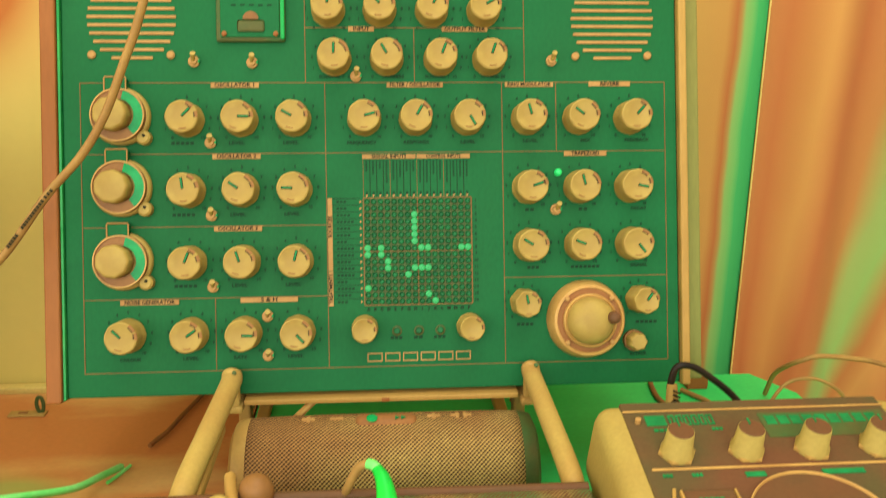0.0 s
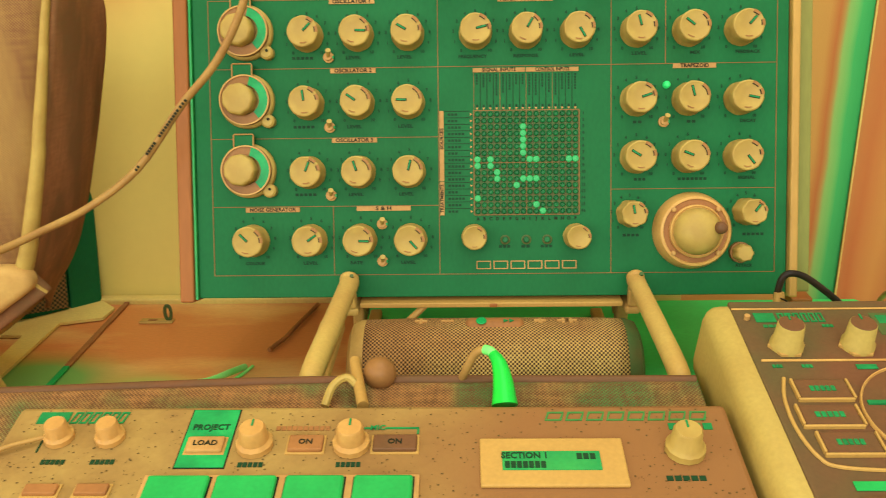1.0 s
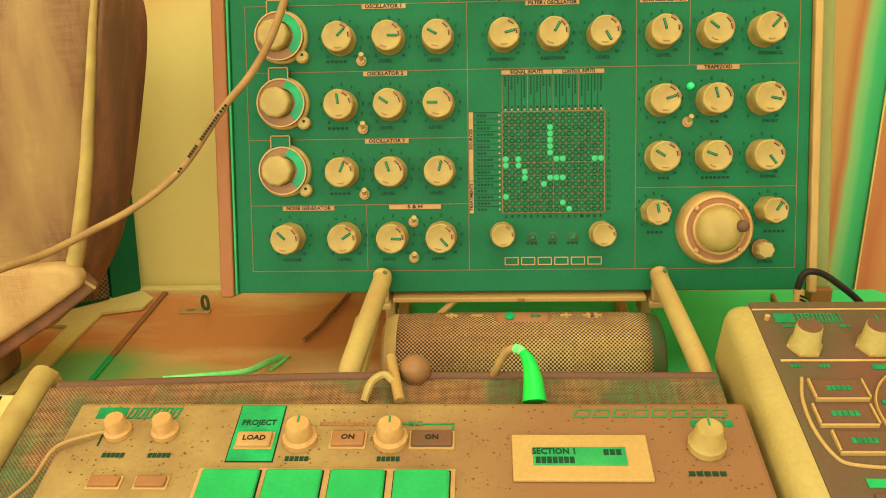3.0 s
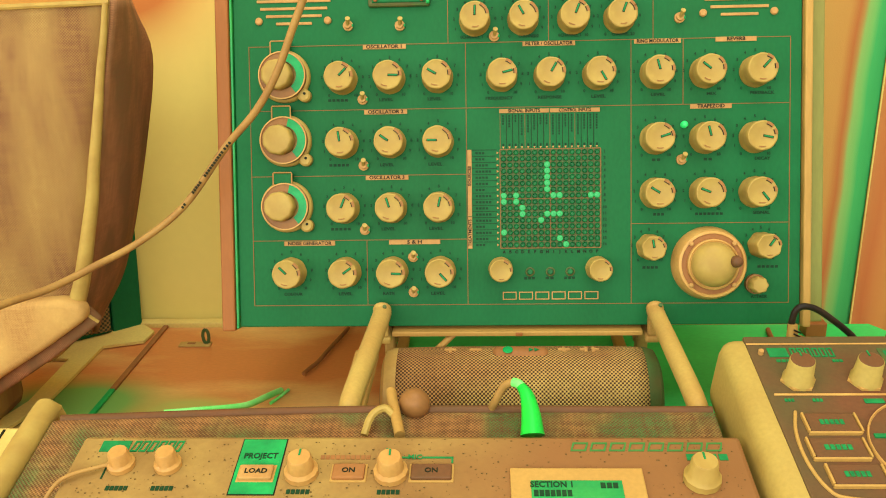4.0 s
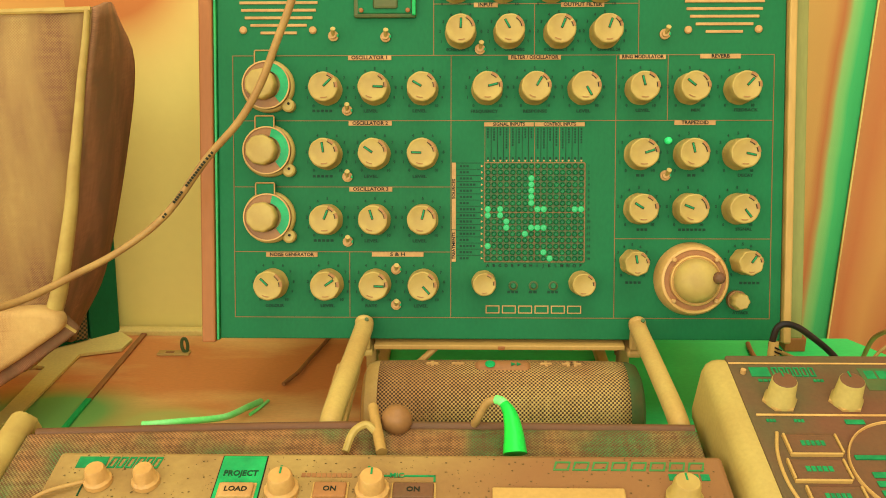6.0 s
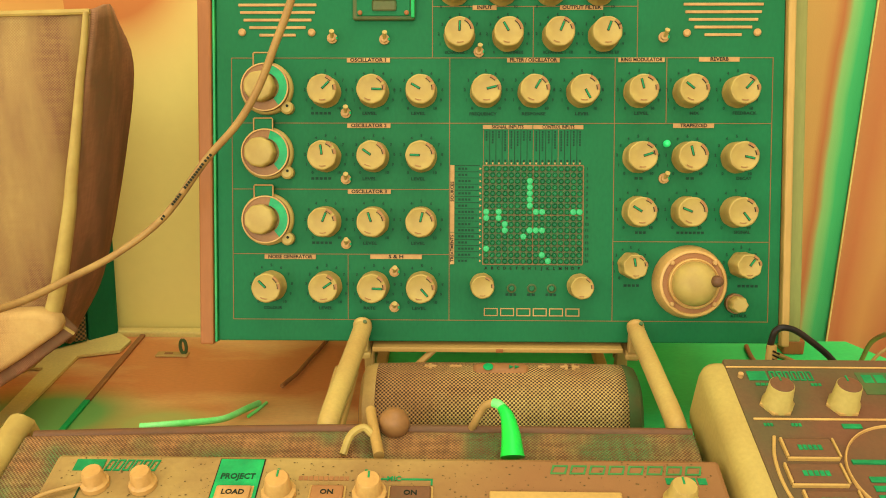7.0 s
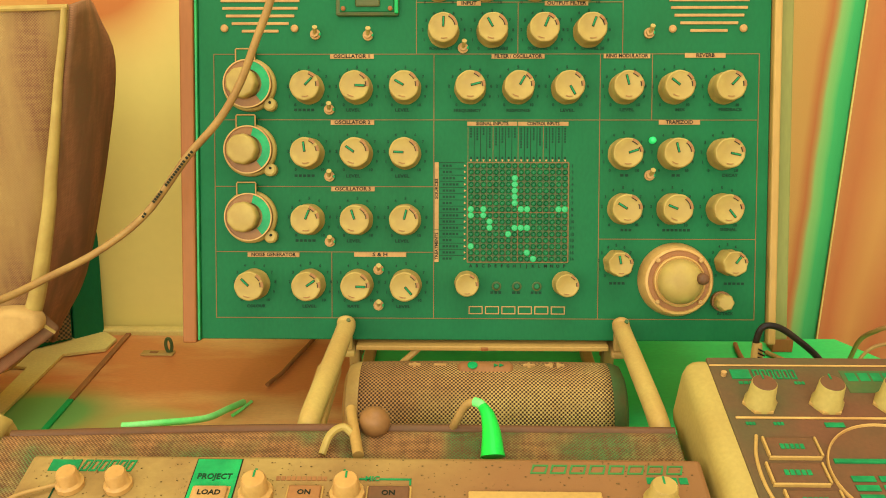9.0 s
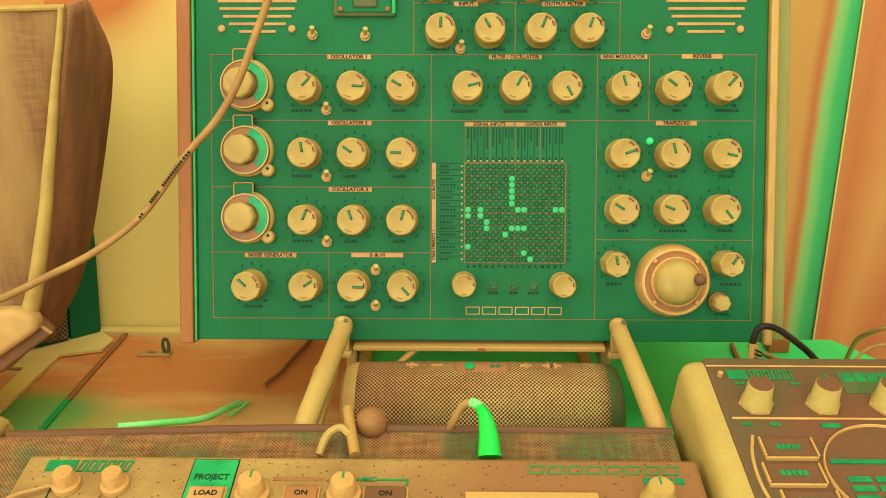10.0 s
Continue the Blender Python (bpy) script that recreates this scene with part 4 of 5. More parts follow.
def on_top(x0, x1, v0, v1, w0, w1, bevel=0.0):
    return box(x0, x1, v0, v1, w0, w1, bevel)


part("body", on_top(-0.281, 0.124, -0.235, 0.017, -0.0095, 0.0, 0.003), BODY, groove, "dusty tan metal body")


def pot(x, v, r, h, material=TAN_METAL, mark=True):
    p = part("knob", lathe([(r * 1.25, 0), (r * 1.25, h * 0.25), (r, h * 0.38), (r * 0.9, h * 0.92), (r * 0.8, h), (r * 0.7, h)], 28, 0.02, 12), material, groove, m=pose(x, v, 0.0002, -90, 0, 0), smooth=True)
    if mark:
        part("pointer", box(-0.0006, 0.0006, -h - 0.0004, -h + 0.001, 0.001, r * 0.75, 0.0002), POINTER, p)
    return p


pot(-0.2485, -0.0085, 0.0065, 0.012, mark=False)
pot(-0.2200, -0.0085, 0.0065, 0.012, mark=False)
part("printed_mark", on_top(-0.2580, -0.2570, -0.019, -0.004, 0.0, 0.0004), INK_SOFT, groove)
for x in (-0.1384, -0.0856):
    pot(x, -0.0145, 0.0080, 0.014)
    part("printed_mark", on_top(x - 0.0045, x - 0.003, 0.003, 0.006, 0.0, 0.0004), POINTER, groove)
pot(0.0935, -0.0190, 0.0085, 0.016, KNOB)


def hollow_marks(x0, x1, v0, v1, n, material, owner, lift=0.0, line=0.0011, slant=0.0):
    """A word mark as plain hollow strokes, each an object of its own."""
    step = (x1 - x0) / n
    for i in range(n):
        a, b = x0 + i * step, x0 + (i + 0.82) * step
        bm = bmesh.new()
        outer = [(a, v0), (b, v0), (b + slant, v1), (a + slant, v1)]
        inner = [(a + line, v0 + line), (b - line, v0 + line), (b - line + slant, v1 - line), (a + line + slant, v1 - line)]
        rings = [[bm.verts.new((x, v, w)) for x, v in loop] for loop, w in ((outer, lift), (outer, lift + 0.0005), (inner, lift + 0.0005), (inner, lift))]
        for p, q in zip(rings, rings[1:]):
            for k in range(4):
                bm.faces.new((p[k], p[(k + 1) % 4], q[(k + 1) % 4], q[k]))
        part("maker_mark", bm, material, owner)


def word_bars(x0, x1, v0, v1, n, material, owner=groove, name="maker_mark", lift=0.0):
    """Plain bars in place of a word, each an object of its own."""
    step = (x1 - x0) / n
    for i in range(n):
        a, b = x0 + i * step, x0 + (i + 0.80) * step
        part(name, on_top(a, b, v0, v1, lift, lift + 0.0005), material, owner)


part("maker_badge", on_top(-0.2670, -0.2490, 0.0030, 0.0120, 0.0, 0.0005), POINTER, groove)
hollow_marks(-0.2480, -0.2160, 0.0030, 0.0120, 6, POINTER, groove, slant=0.0015)
hollow_marks(0.0207, 0.1121, 0.0038, 0.0108, 8, MARK, groove, slant=0.002)
word_bars(0.0885, 0.1137, -0.0034, 0.0014, 4, POINTER)
for x0, x1, v in ((-0.2520, -0.2385, -0.0262), (-0.2250, -0.2115, -0.0262), (0.0800, 0.1010, -0.0385), (-0.145, -0.131, -0.0285), (-0.0925, -0.079, -0.0285)):
    word_bars(x0, x1, v - 0.0016, v + 0.0016, 5, INK_SOFT, name="small_print")
part("project_plate", on_top(-0.1785, -0.1522, -0.0305, 0.0130, 0.0, 0.0006), DIALGREEN, groove, "bright green printed field")
part("plate_outline", on_top(-0.1792, -0.1515, -0.0312, 0.0137, 0.0, 0.0003), INK, groove)
part("lettering", lettering("PROJECT", 0.0060, 0.0205), INK_SOFT, groove, m=pose(-0.1655, -0.0010, 0.0008))


def key(x0, x1, v0, v1, words="", material=KEYBROWN):
    k = part("button", on_top(x0, x1, v0, v1, -0.001, 0.0028, 0.0009), material, groove, "brown rubber button")
    part("button_rim", on_top(x0 - 0.0012, x1 + 0.0012, v0 - 0.0012, v1 + 0.0012, -0.001, 0.0009, 0.0004), CHEEK, groove)
    if words:
        part("lettering", lettering(words, 0.0050), INK, k, m=pose((x0 + x1) / 2, (v0 + v1) / 2, 0.0030))


key(-0.1752, -0.1553, -0.0205, -0.0095, "LOAD", PLATE)
key(-0.1200, -0.1010, -0.0200, -0.0085, "ON")
key(-0.0738, -0.0499, -0.0200, -0.0085, "ON", KEYDARK)
key(-0.2519, -0.2345, -0.0500, -0.0430)
key(-0.2251, -0.2080, -0.0500, -0.0430)
for r in ((-0.0800, -0.0760, -0.0022, -0.0010), (-0.0680, -0.0492, -0.0022, -0.0010), (-0.0504, -0.0492, -0.0060, -0.0010)):
    part("printed_line", on_top(*r, 0.0, 0.0005), POINTER, groove)
part("lettering", lettering("MIC", 0.0050), POINTER, groove, m=pose(-0.0722, -0.0015, 0.0006))
word_bars(-0.1290, -0.0985, -0.0030, 0.0000, 10, KEYBROWN, name="small_print")
PAD_X = ((-0.1889, -0.1563), (-0.1528, -0.1213), (-0.1168, -0.0863), (-0.0814, -0.0507))
part("pad_bezel", on_top(-0.1920, -0.0475, -0.150, -0.0362, 0.0, 0.0014, 0.0006), PLATE, groove, "tan pad surround")
for row in range(2):
    for x0, x1 in PAD_X:
        part("pad_gap", on_top(x0 - 0.0006, x1 + 0.0006, -0.0696 - row * 0.034, -0.0382 - row * 0.034, 0.0010, 0.0017), INK, groove)
        part("pad", on_top(x0, x1, -0.0690 - row * 0.034, -0.0388 - row * 0.034, 0.0010, 0.0045, 0.0016), BRIGHT, groove, "bright green square pad")
part("display_bezel", on_top(-0.0160, 0.0607, -0.0450, -0.0112, 0.0, 0.0022, 0.0009), CHEEK, groove, "yellow display surround")
lcd = part("display", on_top(-0.0044, 0.0475, -0.0346, -0.0215, 0.0018, 0.0028, 0.0002), LCD, groove, "green character display")
part("lettering", lettering("SECTION 1  ", 0.0060, 0.024), INK_SOFT, lcd, m=pose(0.0090, -0.0250, 0.0030))
word_bars(0.0350, 0.0455, -0.0275, -0.0235, 3, INK_SOFT, name="small_print", lift=0.0026)
word_bars(-0.0030, 0.0190, -0.0335, -0.0290, 7, INK_SOFT, name="small_print", lift=0.0026)
# grit and crumbs on the lid
rng = random.Random(11)
bm = bmesh.new()
for i in range(900):
    x, v = rng.uniform(-0.275, 0.118), rng.uniform(-0.05, 0.014)
    if -0.18 < x < -0.15 or -0.018 < x < 0.062 and v < -0.01:
        continue
    s = rng.choice((0.0003, 0.0004, 0.0005, 0.0008))
    vs = [bm.verts.new((x + s * math.cos(k * 1.57 + i), v + s * 0.7 * math.sin(k * 1.57 + i), 0.0003)) for k in range(4)]
    top = bm.verts.new((x, v, 0.0003 + s * 0.6))
    for k in range(4):
        bm.faces.new((vs[k], vs[(k + 1) % 4], top))
tagged(part("grit", bm, SPECK, groove, "dark dust specks"), kind="stuff")

# ---- the sampler ----
sampler = thing("sampler", pose(0, -0.17, 0.141, SLOPE, 0, 0), "brown-topped sampler with yellow sides and round display", "sampler")


def flared(x0, x1, x0b, x1b, v0, v1, w0, w1, bevel):
    bm = bmesh.new()
    top = [bm.verts.new((x, v, w1)) for x, v in ((x0, v0), (x1, v0), (x1, v1), (x0, v1))]
    low = [bm.verts.new((x, v, w0)) for x, v in ((x0b, v0), (x1b, v0), (x1b, v1), (x0b, v1))]
    bm.faces.new(top)
    bm.faces.new(low)
    for i in range(4):
        bm.faces.new((top[i], top[(i + 1) % 4], low[(i + 1) % 4], low[i]))
    bmesh.ops.bevel(bm, geom=bm.edges[:], offset=bevel, segments=4, affect="EDGES", profile=0.5)
    return bm


part("body", flared(0.1290, 0.3250, 0.1265, 0.330, -0.235, 0.030, -0.056, -0.0005, 0.011), SAMPLER_SIDE, sampler, "yellow plastic body", smooth=True)
part("top_plate", on_top(0.1440, 0.3100, -0.228, 0.0265, -0.003, 0.0008, 0.0015), SAMPLER_TOP, sampler, "brown top plate")
part("ridge", on_top(0.1440, 0.3100, 0.0165, 0.0178, 0.0008, 0.0016, 0.0003), TAN_METAL, sampler)
part("ridge", on_top(0.1480, 0.3100, -0.0335, -0.0320, 0.0008, 0.0018, 0.0003), TAN_METAL, sampler)
part("maker_badge", on_top(0.1560, 0.1685, 0.0040, 0.0130, 0.0008, 0.0013), POINTER, sampler)
hollow_marks(0.1705, 0.1990, 0.0040, 0.0130, 6, POINTER, sampler, 0.0008)
word_bars(0.2300, 0.3020, 0.0020, 0.0100, 9, POINTER, sampler, lift=0.0008)
part("name_field", on_top(0.2270, 0.3060, -0.0090, 0.0125, 0.0008, 0.0011), PIN_BED, sampler, "dark green name field")
part("jack", lathe([(0.0018, 0), (0.0018, 0.003)], 12), PLATE, sampler, m=pose(0.1510, 0.0075, 0.0008, -90, 0, 0))


def tall_knob(x, v):
    k = part("knob", lathe([(0.0098, 0), (0.0098, 0.003), (0.0086, 0.005), (0.0078, 0.0160), (0.0074, 0.0170)], 30, 0.015, 6), SAMPLER_SIDE, sampler, "tall yellow rotary knob", m=pose(x, v, 0.0008, -90, 0, 0), smooth=True)
    part("knob_top", lathe([(0.0072, 0.0165), (0.0072, 0.0173), (0.0066, 0.0175)], 26), KEYDARK, k, "flat brown knob top")
    part("pointer", box(-0.0005, 0.0005, -0.0181, -0.0171, 0.003, 0.0078, 0.0001), POINTER, k)
    part("knob_skirt", lathe([(0.0110, 0), (0.0110, 0.0015), (0.0102, 0.0020)], 6), CHEEK, k)


for x in (0.1665, 0.2080, 0.2475, 0.2870):
    tall_knob(x, -0.0195)
for x0, x1, v in ((0.1530, 0.1590, -0.0375), (0.1697, 0.1762, -0.0375), (0.1590, 0.1690, 0.0000), (0.1945, 0.2015, 0.0000)):
    word_bars(x0, x1, v - 0.0012, v + 0.0012, 3, POINTER, sampler, "small_print", lift=0.0008)
for x0, x1 in ((0.2002, 0.2121), (0.2450, 0.2700)):
    part("mode_lamp", on_top(x0, x1, -0.0405, -0.0365, 0.0008, 0.0016, 0.0004), POINTER, sampler, "green printed tab")
disp = part("round_display", lathe([(0.0400, 0), (0.0400, 0.0018), (0.0397, 0.0026), (0.0392, 0.0024), (0.0388, 0.0010)], 64), TAN_METAL, sampler, "round brown display in a tan ring", m=pose(0.2290, -0.0790, 0.0008, -90, 0, 0), smooth=True)
part("display_glass", lathe([(0.0386, 0.0006), (0.0386, 0.0012)], 64), KEYDARK, disp, "dark brown display glass")
part("display_line", box(-0.035, 0.035, -0.0022, -0.0012, 0.0080, 0.0110), POINTER, disp)
for r in range(4):
    tagged(part("display_row", bars([(-0.030 + i * 0.0155, -0.030 + i * 0.0155 + 0.0130, -0.006 - r * 0.0068, -0.0018 - r * 0.0068) for i in range(4)], 0.0004), POINTER, disp, m=pose(0, -0.0015, 0)), kind="stuff")
# buttons to the left of the display inside a curved guard
for x0, x1, v0, v1 in ((0.1600, 0.1885, -0.0655, -0.0500), (0.1560, 0.1860, -0.0860, -0.0705), (0.1600, 0.1885, -0.1060, -0.0910)):
    b = part("button", on_top(x0, x1, v0, v1, 0.0, 0.0022, 0.0008), KEYDARK, sampler, "brown rubber button")
    part("button_lip", on_top(x0 - 0.002, x0 - 0.0004, v0, v1, 0.0, 0.0032, 0.0006), CHEEK, sampler)
    part("button_lip", on_top(x0 - 0.002, x1, v0 - 0.0020, v0 - 0.0004, 0.0, 0.0032, 0.0006), CHEEK, sampler)
    part("button_lip", on_top(x1 + 0.0002, x1 + 0.0016, v0, v1, 0.0, 0.0030, 0.0006), CHEEK, sampler)
    word_bars(x0 + 0.007, x1 - 0.007, (v0 + v1) / 2 - 0.002, (v0 + v1) / 2 + 0.002, 5, POINTER, sampler, "small_print", lift=0.0020)
part("button_guard", tube([(0.1560, -0.0480, 0.0012), (0.1510, -0.0660, 0.0012), (0.1500, -0.0880, 0.0012), (0.1545, -0.1080, 0.0012), (0.1640, -0.1150, 0.0012), (0.2000, -0.1180, 0.0012)], 0.0011, 8, 6), CHEEK, sampler, smooth=True)
part("green_band", on_top(0.1650, 0.3080, -0.1300, -0.1240, 0.0008, 0.0016, 0.0004), BRIGHT, sampler, "bright green printed band")
for i in range(4):
    part("pad", on_top(0.1650 + i * 0.036, 0.1950 + i * 0.036, -0.165, -0.135, 0.0, 0.0035, 0.0012), KEYDARK, sampler, "brown rubber pad")
plinth = thing("sampler_plinth", pose(0, 0, 0), "plain yellow block under the sampler", "block")
part("block", extrude_profile([(-0.146, 0.0), (-0.146, 0.089), (-0.385, 0.034), (-0.385, 0.0)], 0.130, 0.315), STAND, plinth)

# ---- cables and plugs ----
def cable(name, points, r, material, label, steps=10, count=10):
    ob = thing(name, pose(0, 0, 0), label, "cable")
    part("cord", tube(points, r, count, steps), material, ob, smooth=True)
    return ob


hang = cable("hanging_cable", [(-0.135, -0.012, 0.47), (-0.150, -0.012, 0.41), (-0.1617, -0.012, 0.3736), (-0.1743, -0.012, 0.345), (-0.1898, -0.012, 0.3112), (-0.2087, -0.012, 0.2829), (-0.2363, -0.012, 0.2538), (-0.2744, -0.012, 0.2072), (-0.3108, -0.025, 0.1802), (-0.3399, -0.055, 0.1686), (-0.3608, -0.085, 0.1628), (-0.3788, -0.12, 0.1641), (-0.40, -0.18, 0.165)],
             0.0030, CABLE, "tan cable with printed marks hanging before the panel")
for a, b in (((-0.2655, 0.2190), (-0.2570, 0.2290)), ((-0.2540, 0.2328), (-0.2363, 0.2538)), ((-0.2355, 0.2546), (-0.2290, 0.2615)), ((-0.2755, 0.2065), (-0.2720, 0.2110))):
    n = max(2, int(Vector((b[0] - a[0], b[1] - a[1])).length / 0.0026))
    for i in range(n):
        t = i / n
        x, z = a[0] + (b[0] - a[0]) * t, a[1] + (b[1] - a[1]) * t
        part("printed_mark", box(-0.0009, 0.0009, -0.0033, -0.0028, -0.0011, 0.0011), INK, hang, m=pose(x, -0.012, z - 0.0005, 0, -50, 0))
cable("desk_cable", [(-0.3018, -0.0477, 0.034), (-0.2941, -0.0467, 0.034), (-0.2741, -0.0393, 0.032), (-0.2505, -0.0239, 0.026), (-0.2399, -0.0076, 0.020), (-0.2316, 0.0217, 0.012), (-0.2245, 0.0442, 0.006)], 0.0030, LIME, "bright lime cable lying on the brown desktop")
cable("desk_cable", [(-0.2301, 0.0233, 0.0035), (-0.2248, 0.0337, 0.0035), (-0.2186, 0.0499, 0.0035)], 0.0016, LIME, "short lime cable end lying on the brown desktop")
cable("desk_cable", [(-0.2110, 0.0840, 0.0030), (-0.2070, 0.0940, 0.0035), (-0.2002, 0.1101, 0.0040), (-0.1940, 0.1386, 0.0040), (-0.1852, 0.1747, 0.0040), (-0.1813, 0.1923, 0.0040)], 0.0022, KEYBROWN, "brown cable lying behind the stand arm")
black = cable("black_cable", [(0.212, -0.110, 0.098), (0.2095, -0.062, 0.108), (0.2090, -0.060, 0.1228), (0.2130, -0.060, 0.1325), (0.2240, -0.060, 0.1320), (0.2382, -0.060, 0.1230), (0.2579, -0.060, 0.1062), (0.272, -0.062, 0.085), (0.29, -0.07, 0.03), (0.31, -0.08, 0.006)], 0.0026, RUBBER_BLACK, "black cable plugged in behind the sampler")
part("plug_boot", tube([(0.2100, -0.064, 0.100), (0.2095, -0.062, 0.110), (0.2092, -0.061, 0.119)], lambda t: 0.0052 - 0.0016 * t, 12, 6), CHEEK, black, "tan ribbed plug boot", smooth=True)
for i in range(5):
    part("boot_rib", box(-0.0012, 0.0046, -0.0054, -0.0040, -0.0005, 0.0005), RUBBER_BLACK, black, m=pose(0.2098, -0.0615, 0.103 + i * 0.0032, 0, 25, 0))
cable("thin_cable", [(0.325, 0.05, 0.002), (0.3367, 0.05, 0.030), (0.3425, 0.05, 0.0433), (0.3534, 0.05, 0.0606), (0.3681, 0.05, 0.0667), (0.3892, 0.05, 0.0638), (0.4127, 0.05, 0.0448), (0.419, 0.045, 0.003)], 0.0016, CABLE, "thin tan cable arched over the desk corner")
cable("thin_cable", [(0.388, 0.150, 0.003), (0.385, 0.130, 0.034), (0.3880, 0.108, 0.0540), (0.3960, 0.1, 0.0620), (0.4100, 0.1, 0.0655), (0.4374, 0.1, 0.0632), (0.4766, 0.1, 0.055), (0.55, 0.11, 0.02), (0.60, 0.14, -0.2)], 0.0024, CABLE, "tan cable curving off the desk corner")
cable("thin_cable", [(-0.345, -0.315, 0.085), (-0.31, -0.292, 0.0885), (-0.2910, -0.2727, 0.0960), (-0.2800, -0.258, 0.1095), (-0.2600, -0.248, 0.1125), (-0.250, -0.245, 0.1125)], 0.0013, CABLE, "thin tan cable lying across the groovebox corner")
cable("desk_cable", [(0.185, 0.03, 0.003), (0.20, -0.005, 0.003), (0.225, -0.02, 0.003)], 0.0026, CABLE, "tan cable lying on the green desktop")
cable("desk_cable", [(0.2792, 0.1852, 0.0028), (0.2765, 0.165, 0.0028), (0.2763, 0.1425, 0.0028), (0.285, 0.110, 0.0028)], 0.0026, KEYBROWN, "short brown cable lying behind the black cable")
cable("desk_cable", [(0.3060, 0.1650, 0.0028), (0.3150, 0.150, 0.0028), (0.3216, 0.1395, 0.0028), (0.3300, 0.115, 0.0028)], 0.0026, CABLE, "short tan cable lying beside the orange block")
plug = thing("green_plug", pose(0, 0, 0), "bright green cable plug with a bent cord", "plug")
part("boot", tube([(-0.0004, -0.2080, 0.1095), (-0.001, -0.1986, 0.1194), (-0.003, -0.1906, 0.1276), (-0.0064, -0.1841, 0.1312)], lambda q: 0.0078 - 0.0046 * q ** 0.9, 18, 8), PLUGGREEN, plug, smooth=True)
part("bend", tube([(-0.0060, -0.1846, 0.1310), (-0.0085, -0.1812, 0.1318), (-0.0114, -0.1788, 0.1315)], 0.0031, 12, 6), LIME, plug, "lime bend of the cord", smooth=True)
part("cord", tube([(-0.0112, -0.1790, 0.1315), (-0.0150, -0.1770, 0.1295), (-0.0183, -0.1757, 0.1256), (-0.0231, -0.1741, 0.115), (-0.0275, -0.1650, 0.098), (-0.03, -0.155, 0.07)], 0.0027, 10, 8), CABLE, plug, smooth=True)
jack = thing("small_microphone", pose(0, 0, 0), "round brown capsule on a stem behind the groovebox", "microphone")
part("ball", tube([(-0.0835 + 0.0130 * q / 12, -0.1790 + 0.0150 * q / 12, 0.1100 + 0.004 * q / 12) for q in range(13)], lambda q: 0.0106 * math.sqrt(max(0.02, 1 - (2 * q - 1) ** 2)), 26, 3), DARK_TAN, jack, "brown round capsule", smooth=True)
part("stem", tube([(-0.078, -0.1700, 0.112), (-0.080, -0.158, 0.105), (-0.088, -0.160, 0.080), (-0.090, -0.163, 0.02), (-0.090, -0.163, 0.0)], 0.0035, 10, 5), STAND, jack, smooth=True)
part("strap", tube([(-0.094, -0.160, 0.115), (-0.090, -0.180, 0.113), (-0.084, -0.207, 0.109)], 0.0036, 10, 4), CHEEK, jack, smooth=True)
part("cord", tube([(-0.108, -0.2, 0.105), (-0.104, -0.19, 0.113), (-0.096, -0.185, 0.116), (-0.089, -0.188, 0.112)], 0.0026, 8, 6), KNOB, jack, smooth=True)

# ---- the bag, the green loudspeaker box and the small hook ----
bag = thing("padded_bag", pose(0, 0, 0), "padded tan woven bag with yellow piping standing on the desk edge", "bag")


def along(z, stops):
    """A smooth line through stops of (z, x), z rising."""
    for (z0, x0), (z1, x1) in zip(stops, stops[1:]):
        if z <= z1 or (z1, x1) == stops[-1]:
            k = min(1.0, max(0.0, (z - z0) / (z1 - z0)))
            return x0 + (x1 - x0) * k


def eased(z, stops):
    """The same line with its corners rounded off."""
    return sum(along(z + d, stops) for d in (-0.016, -0.008, 0.0, 0.008, 0.016)) / 5


FRONT_EDGE = ((0.118, -0.373), (0.1274, -0.369), (0.1513, -0.356), (0.1784, -0.3515), (0.2077, -0.341), (0.2415, -0.3346), (0.2812, -0.3247), (0.3173, -0.3173), (0.3522, -0.3084), (0.3713, -0.3036))
BACK_EDGE = ((0.05, -0.420), (0.0611, -0.4132), (0.1081, -0.3786), (0.1589, -0.3594), (0.2197, -0.3424), (0.2885, -0.3264), (0.3298, -0.3211), (0.351, -0.3311), (0.3613, -0.3389))


def edge_x(z):
    """The bag's front edge: it leans outwards towards the top."""
    return eased(z, FRONT_EDGE)


def bag_sheet(front):
    bm = bmesh.new()
    layer = bm.loops.layers.uv.new("UVMap")
    nz, nx = 30, 16
    grid = []
    for j in range(nz + 1):
        z = 0.118 + 0.252 * j / nz
        row = []
        for i in range(nx + 1):
            u = i / nx
            if front:
                x = edge_x(z) - 0.30 * u
                y = -0.03 - 0.018 * math.sin(math.pi * min(1, u * 1.6)) * math.sin(math.pi * j / nz)
                zz = z - 0.004 * math.sin(u * 3)
            else:
                zb = 0.05 + 0.311 * j / nz
                k = u ** 1.3
                x = edge_x(z) * (1 - k) + eased(zb, BACK_EDGE) * k + 0.004 * math.sin(math.pi * u) + 0.0015 * math.sin(19 * z + 7 * u)
                y = -0.03 + 0.11 * u
                zz = z * (1 - u) + zb * u + 0.006 * math.sin(math.pi * u) * j / nz
            row.append(bm.verts.new((x, y, zz)))
        grid.append(row)
    for j in range(nz):
        for i in range(nx):
            f = bm.faces.new((grid[j][i], grid[j][i + 1], grid[j + 1][i + 1], grid[j + 1][i]))
            f.smooth = True
            for lp in f.loops:
                c = lp.vert.co
                lp[layer].uv = (c.x, c.z) if front else (c.y, c.z)
    return bm


fr = part("front_cloth", bag_sheet(True), BAG, bag, "tan woven front cloth")
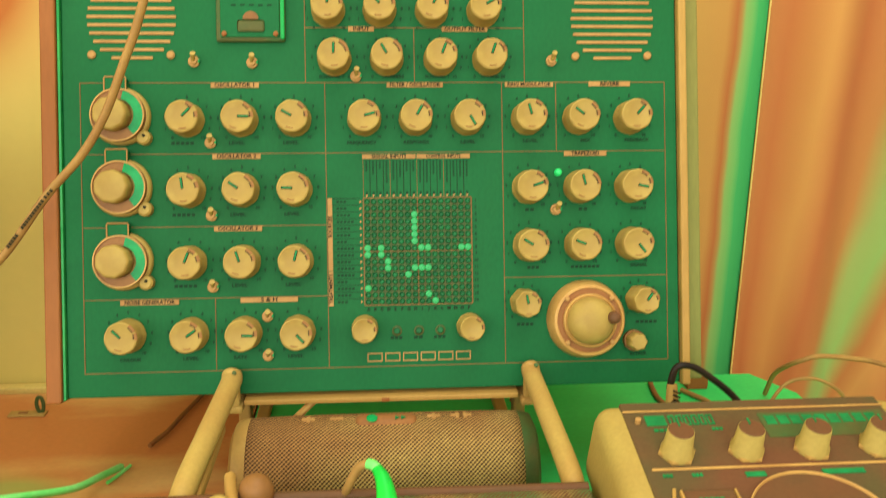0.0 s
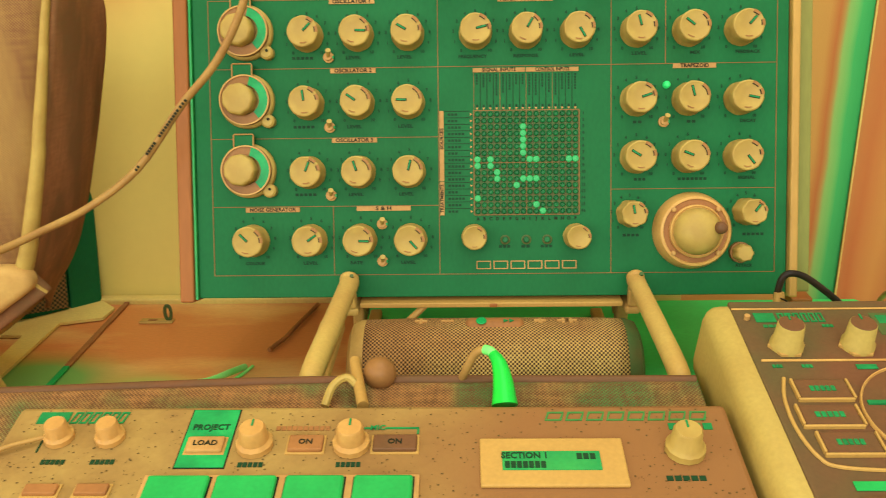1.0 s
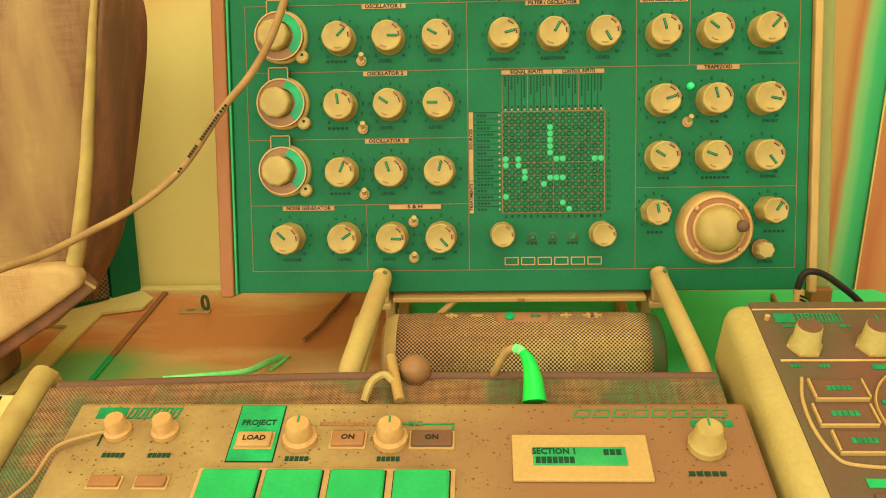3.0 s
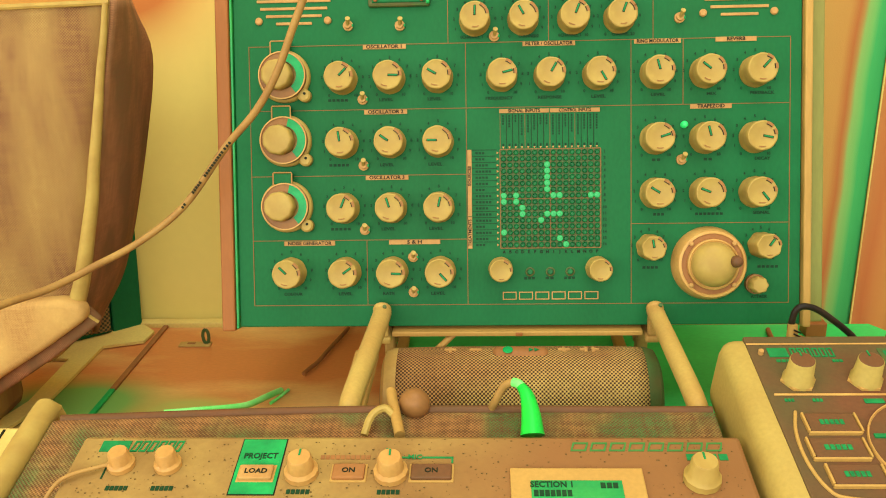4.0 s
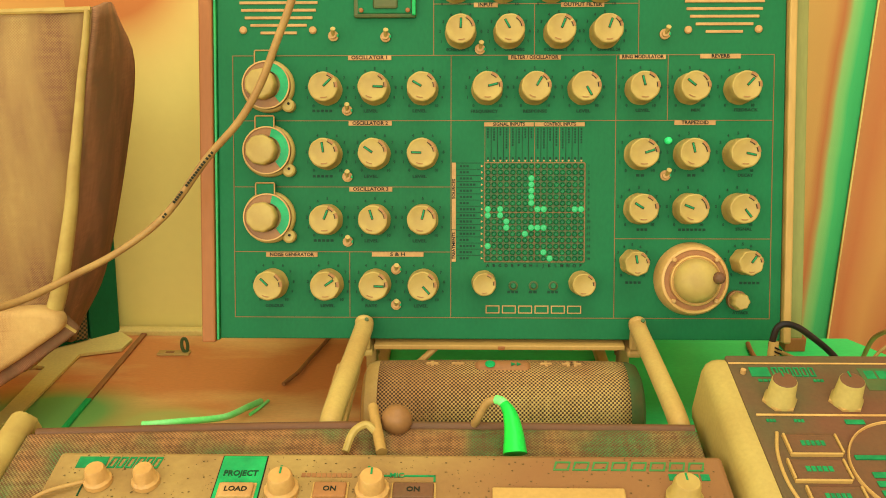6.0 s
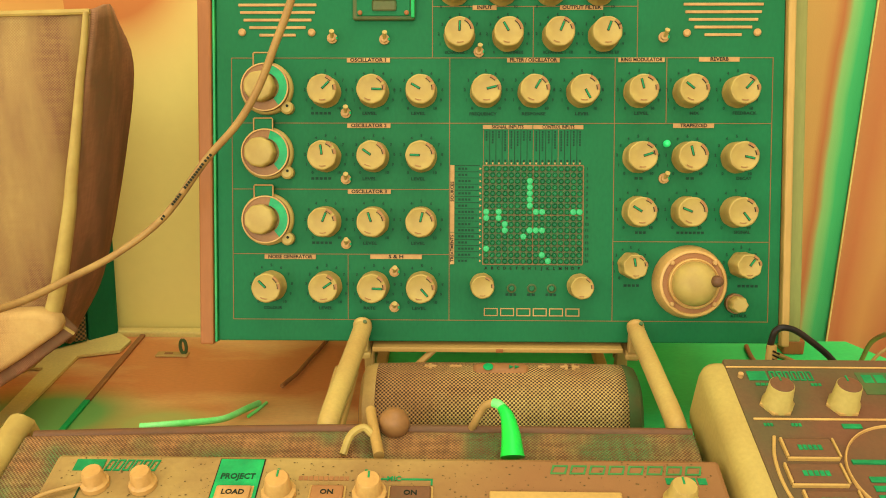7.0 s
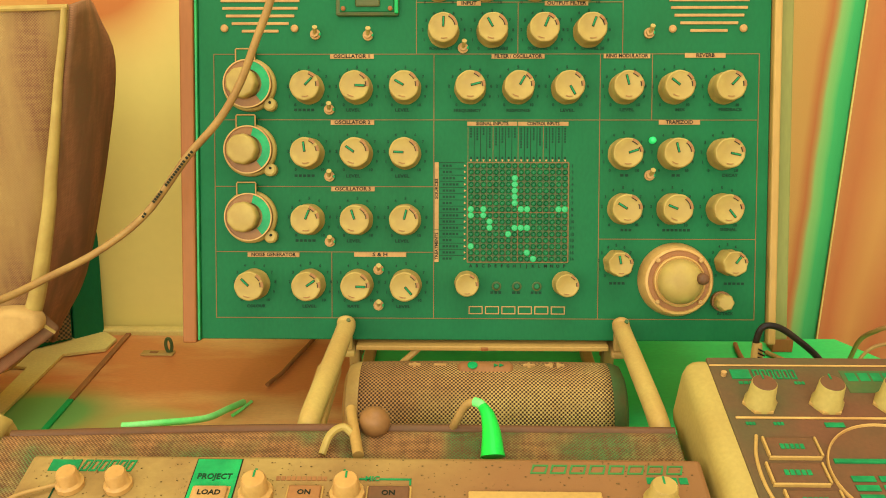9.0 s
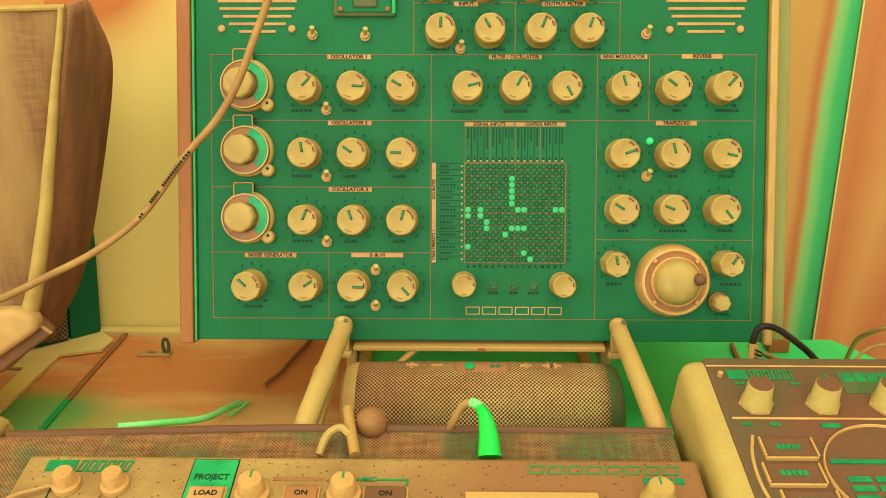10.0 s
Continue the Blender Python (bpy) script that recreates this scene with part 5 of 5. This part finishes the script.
gu = part("side_gusset", bag_sheet(False), GUSSET, bag, "brown woven side gusset")
for ob in (fr, gu):
    sol = ob.modifiers.new("thickness", "SOLIDIFY")
    sol.thickness, sol.offset = 0.004, 0
part("piping", tube([(edge_x(0.122 + 0.247 * i / 10) - 0.002, -0.0335, 0.122 + 0.247 * i / 10) for i in range(11)], lambda t: 0.0072 - 0.0050 * t, 10, 4), KNOB, bag, "yellow edge piping", smooth=True)
part("piping", tube([(-0.305, -0.032, 0.3690), (-0.38, -0.040, 0.3675), (-0.46, -0.042, 0.366), (-0.60, -0.04, 0.364)], 0.0022, 8, 6), KNOB, bag, smooth=True)
bm = box(-0.66, -0.400, -0.026, 0.075, 0.062, 0.350, 0.02, 4)
part("stuffing", bm, BAG, bag)
POCKET_SHAPE = ((-0.4764, 0.1252), (-0.4199, 0.1344), (-0.3740, 0.1376), (-0.3577, 0.1318), (-0.3569, 0.1196), (-0.3952, 0.0933), (-0.4968, 0.0298))
FOLD_SHAPE = ((-0.3670, 0.1296), (-0.3512, 0.1117), (-0.4001, 0.0764), (-0.4654, 0.0343), (-0.4593, 0.0654), (-0.3776, 0.1125))


def padded(shape, y0, y1, round_off):
    """A cushion-like slab: an outline in XZ between two depths, with rounded edges."""
    bm = bmesh.new()
    near = [bm.verts.new((x, y0, z)) for x, z in shape]
    far = [bm.verts.new((x, y1, z)) for x, z in shape]
    bm.faces.new(near)
    bm.faces.new(far[::-1])
    n = len(shape)
    for i in range(n):
        bm.faces.new((near[i], far[i], far[(i + 1) % n], near[(i + 1) % n]))
    bmesh.ops.recalc_face_normals(bm, faces=bm.faces)
    bmesh.ops.bevel(bm, geom=bm.edges[:], offset=round_off, segments=4, affect="EDGES", profile=0.5, clamp_overlap=True)
    metre_uv(bm, lambda c, f: (c.x, c.y + c.z))
    return bm


part("lower_pocket", padded(POCKET_SHAPE, -0.048, -0.030, 0.006), POCKET, bag, "rounded tan lower pocket", smooth=True)
part("lower_fold", padded(FOLD_SHAPE, -0.035, -0.022, 0.004), GUSSET, bag, "brown woven lower fold", smooth=True)
part("care_tag", box(-0.009, 0.009, -0.0006, 0.0006, -0.0012, 0.0012), KNOB, bag, "pale sewn tag", m=pose(-0.3580, -0.0365, 0.1190, 0, 38, 0))
part("base", box(-0.60, -0.470, -0.05, 0.04, 0.0, 0.075, 0.01), BAG, bag)

gbox = thing("monitor_speaker", pose(-0.446, 0.184, 0.0, -9, 0, 0) @ pose(0, 0, 0, 0, 0, 40), "green boxed monitor speaker with a perforated front", "speaker")
part("cabinet", box(0.0, 0.033, 0.001, 0.12, 0.0, 0.22, 0.002), GREEN, gbox, "green cabinet")
part("cabinet", box(-0.10, -0.001, 0.002, 0.12, 0.0, 0.22, 0.002), GREEN, gbox)
bm = box(-0.098, -0.003, -0.002, 0.0015, 0.006, 0.21, 0.001)
metre_uv(bm, lambda c, f: (c.x, c.z))
part("grille", bm, weave("perforated_grille", (150, 112, 60), (60, 60, 34), 0.005), gbox, "perforated tan grille")

hook = thing("desk_hook", pose(-0.332, 0.158, 0), "small green and tan ring hook standing on the desk", "hook")
part("ring", tube([(0.0032 * math.sin(a * math.pi / 5), 0, 0.0105 + 0.0080 * math.cos(a * math.pi / 5)) for a in range(11)], 0.0018, 8, 3), PIN_BED, hook, smooth=True)
part("foot", box(-0.030, 0.005, -0.006, 0.005, 0.0, 0.0025, 0.0010), STAND, hook)
part("foot_slot", box(-0.021, -0.012, -0.0025, 0.0015, 0.0024, 0.0030, 0.0003), KEYBROWN, hook)
block = thing("orange_block", pose(0.322, 0.180, 0), "small orange block at the desk's far edge", "block")
part("body", box(-0.008, 0.014, -0.010, 0.010, 0.0, 0.016, 0.0015), ORANGE, block)
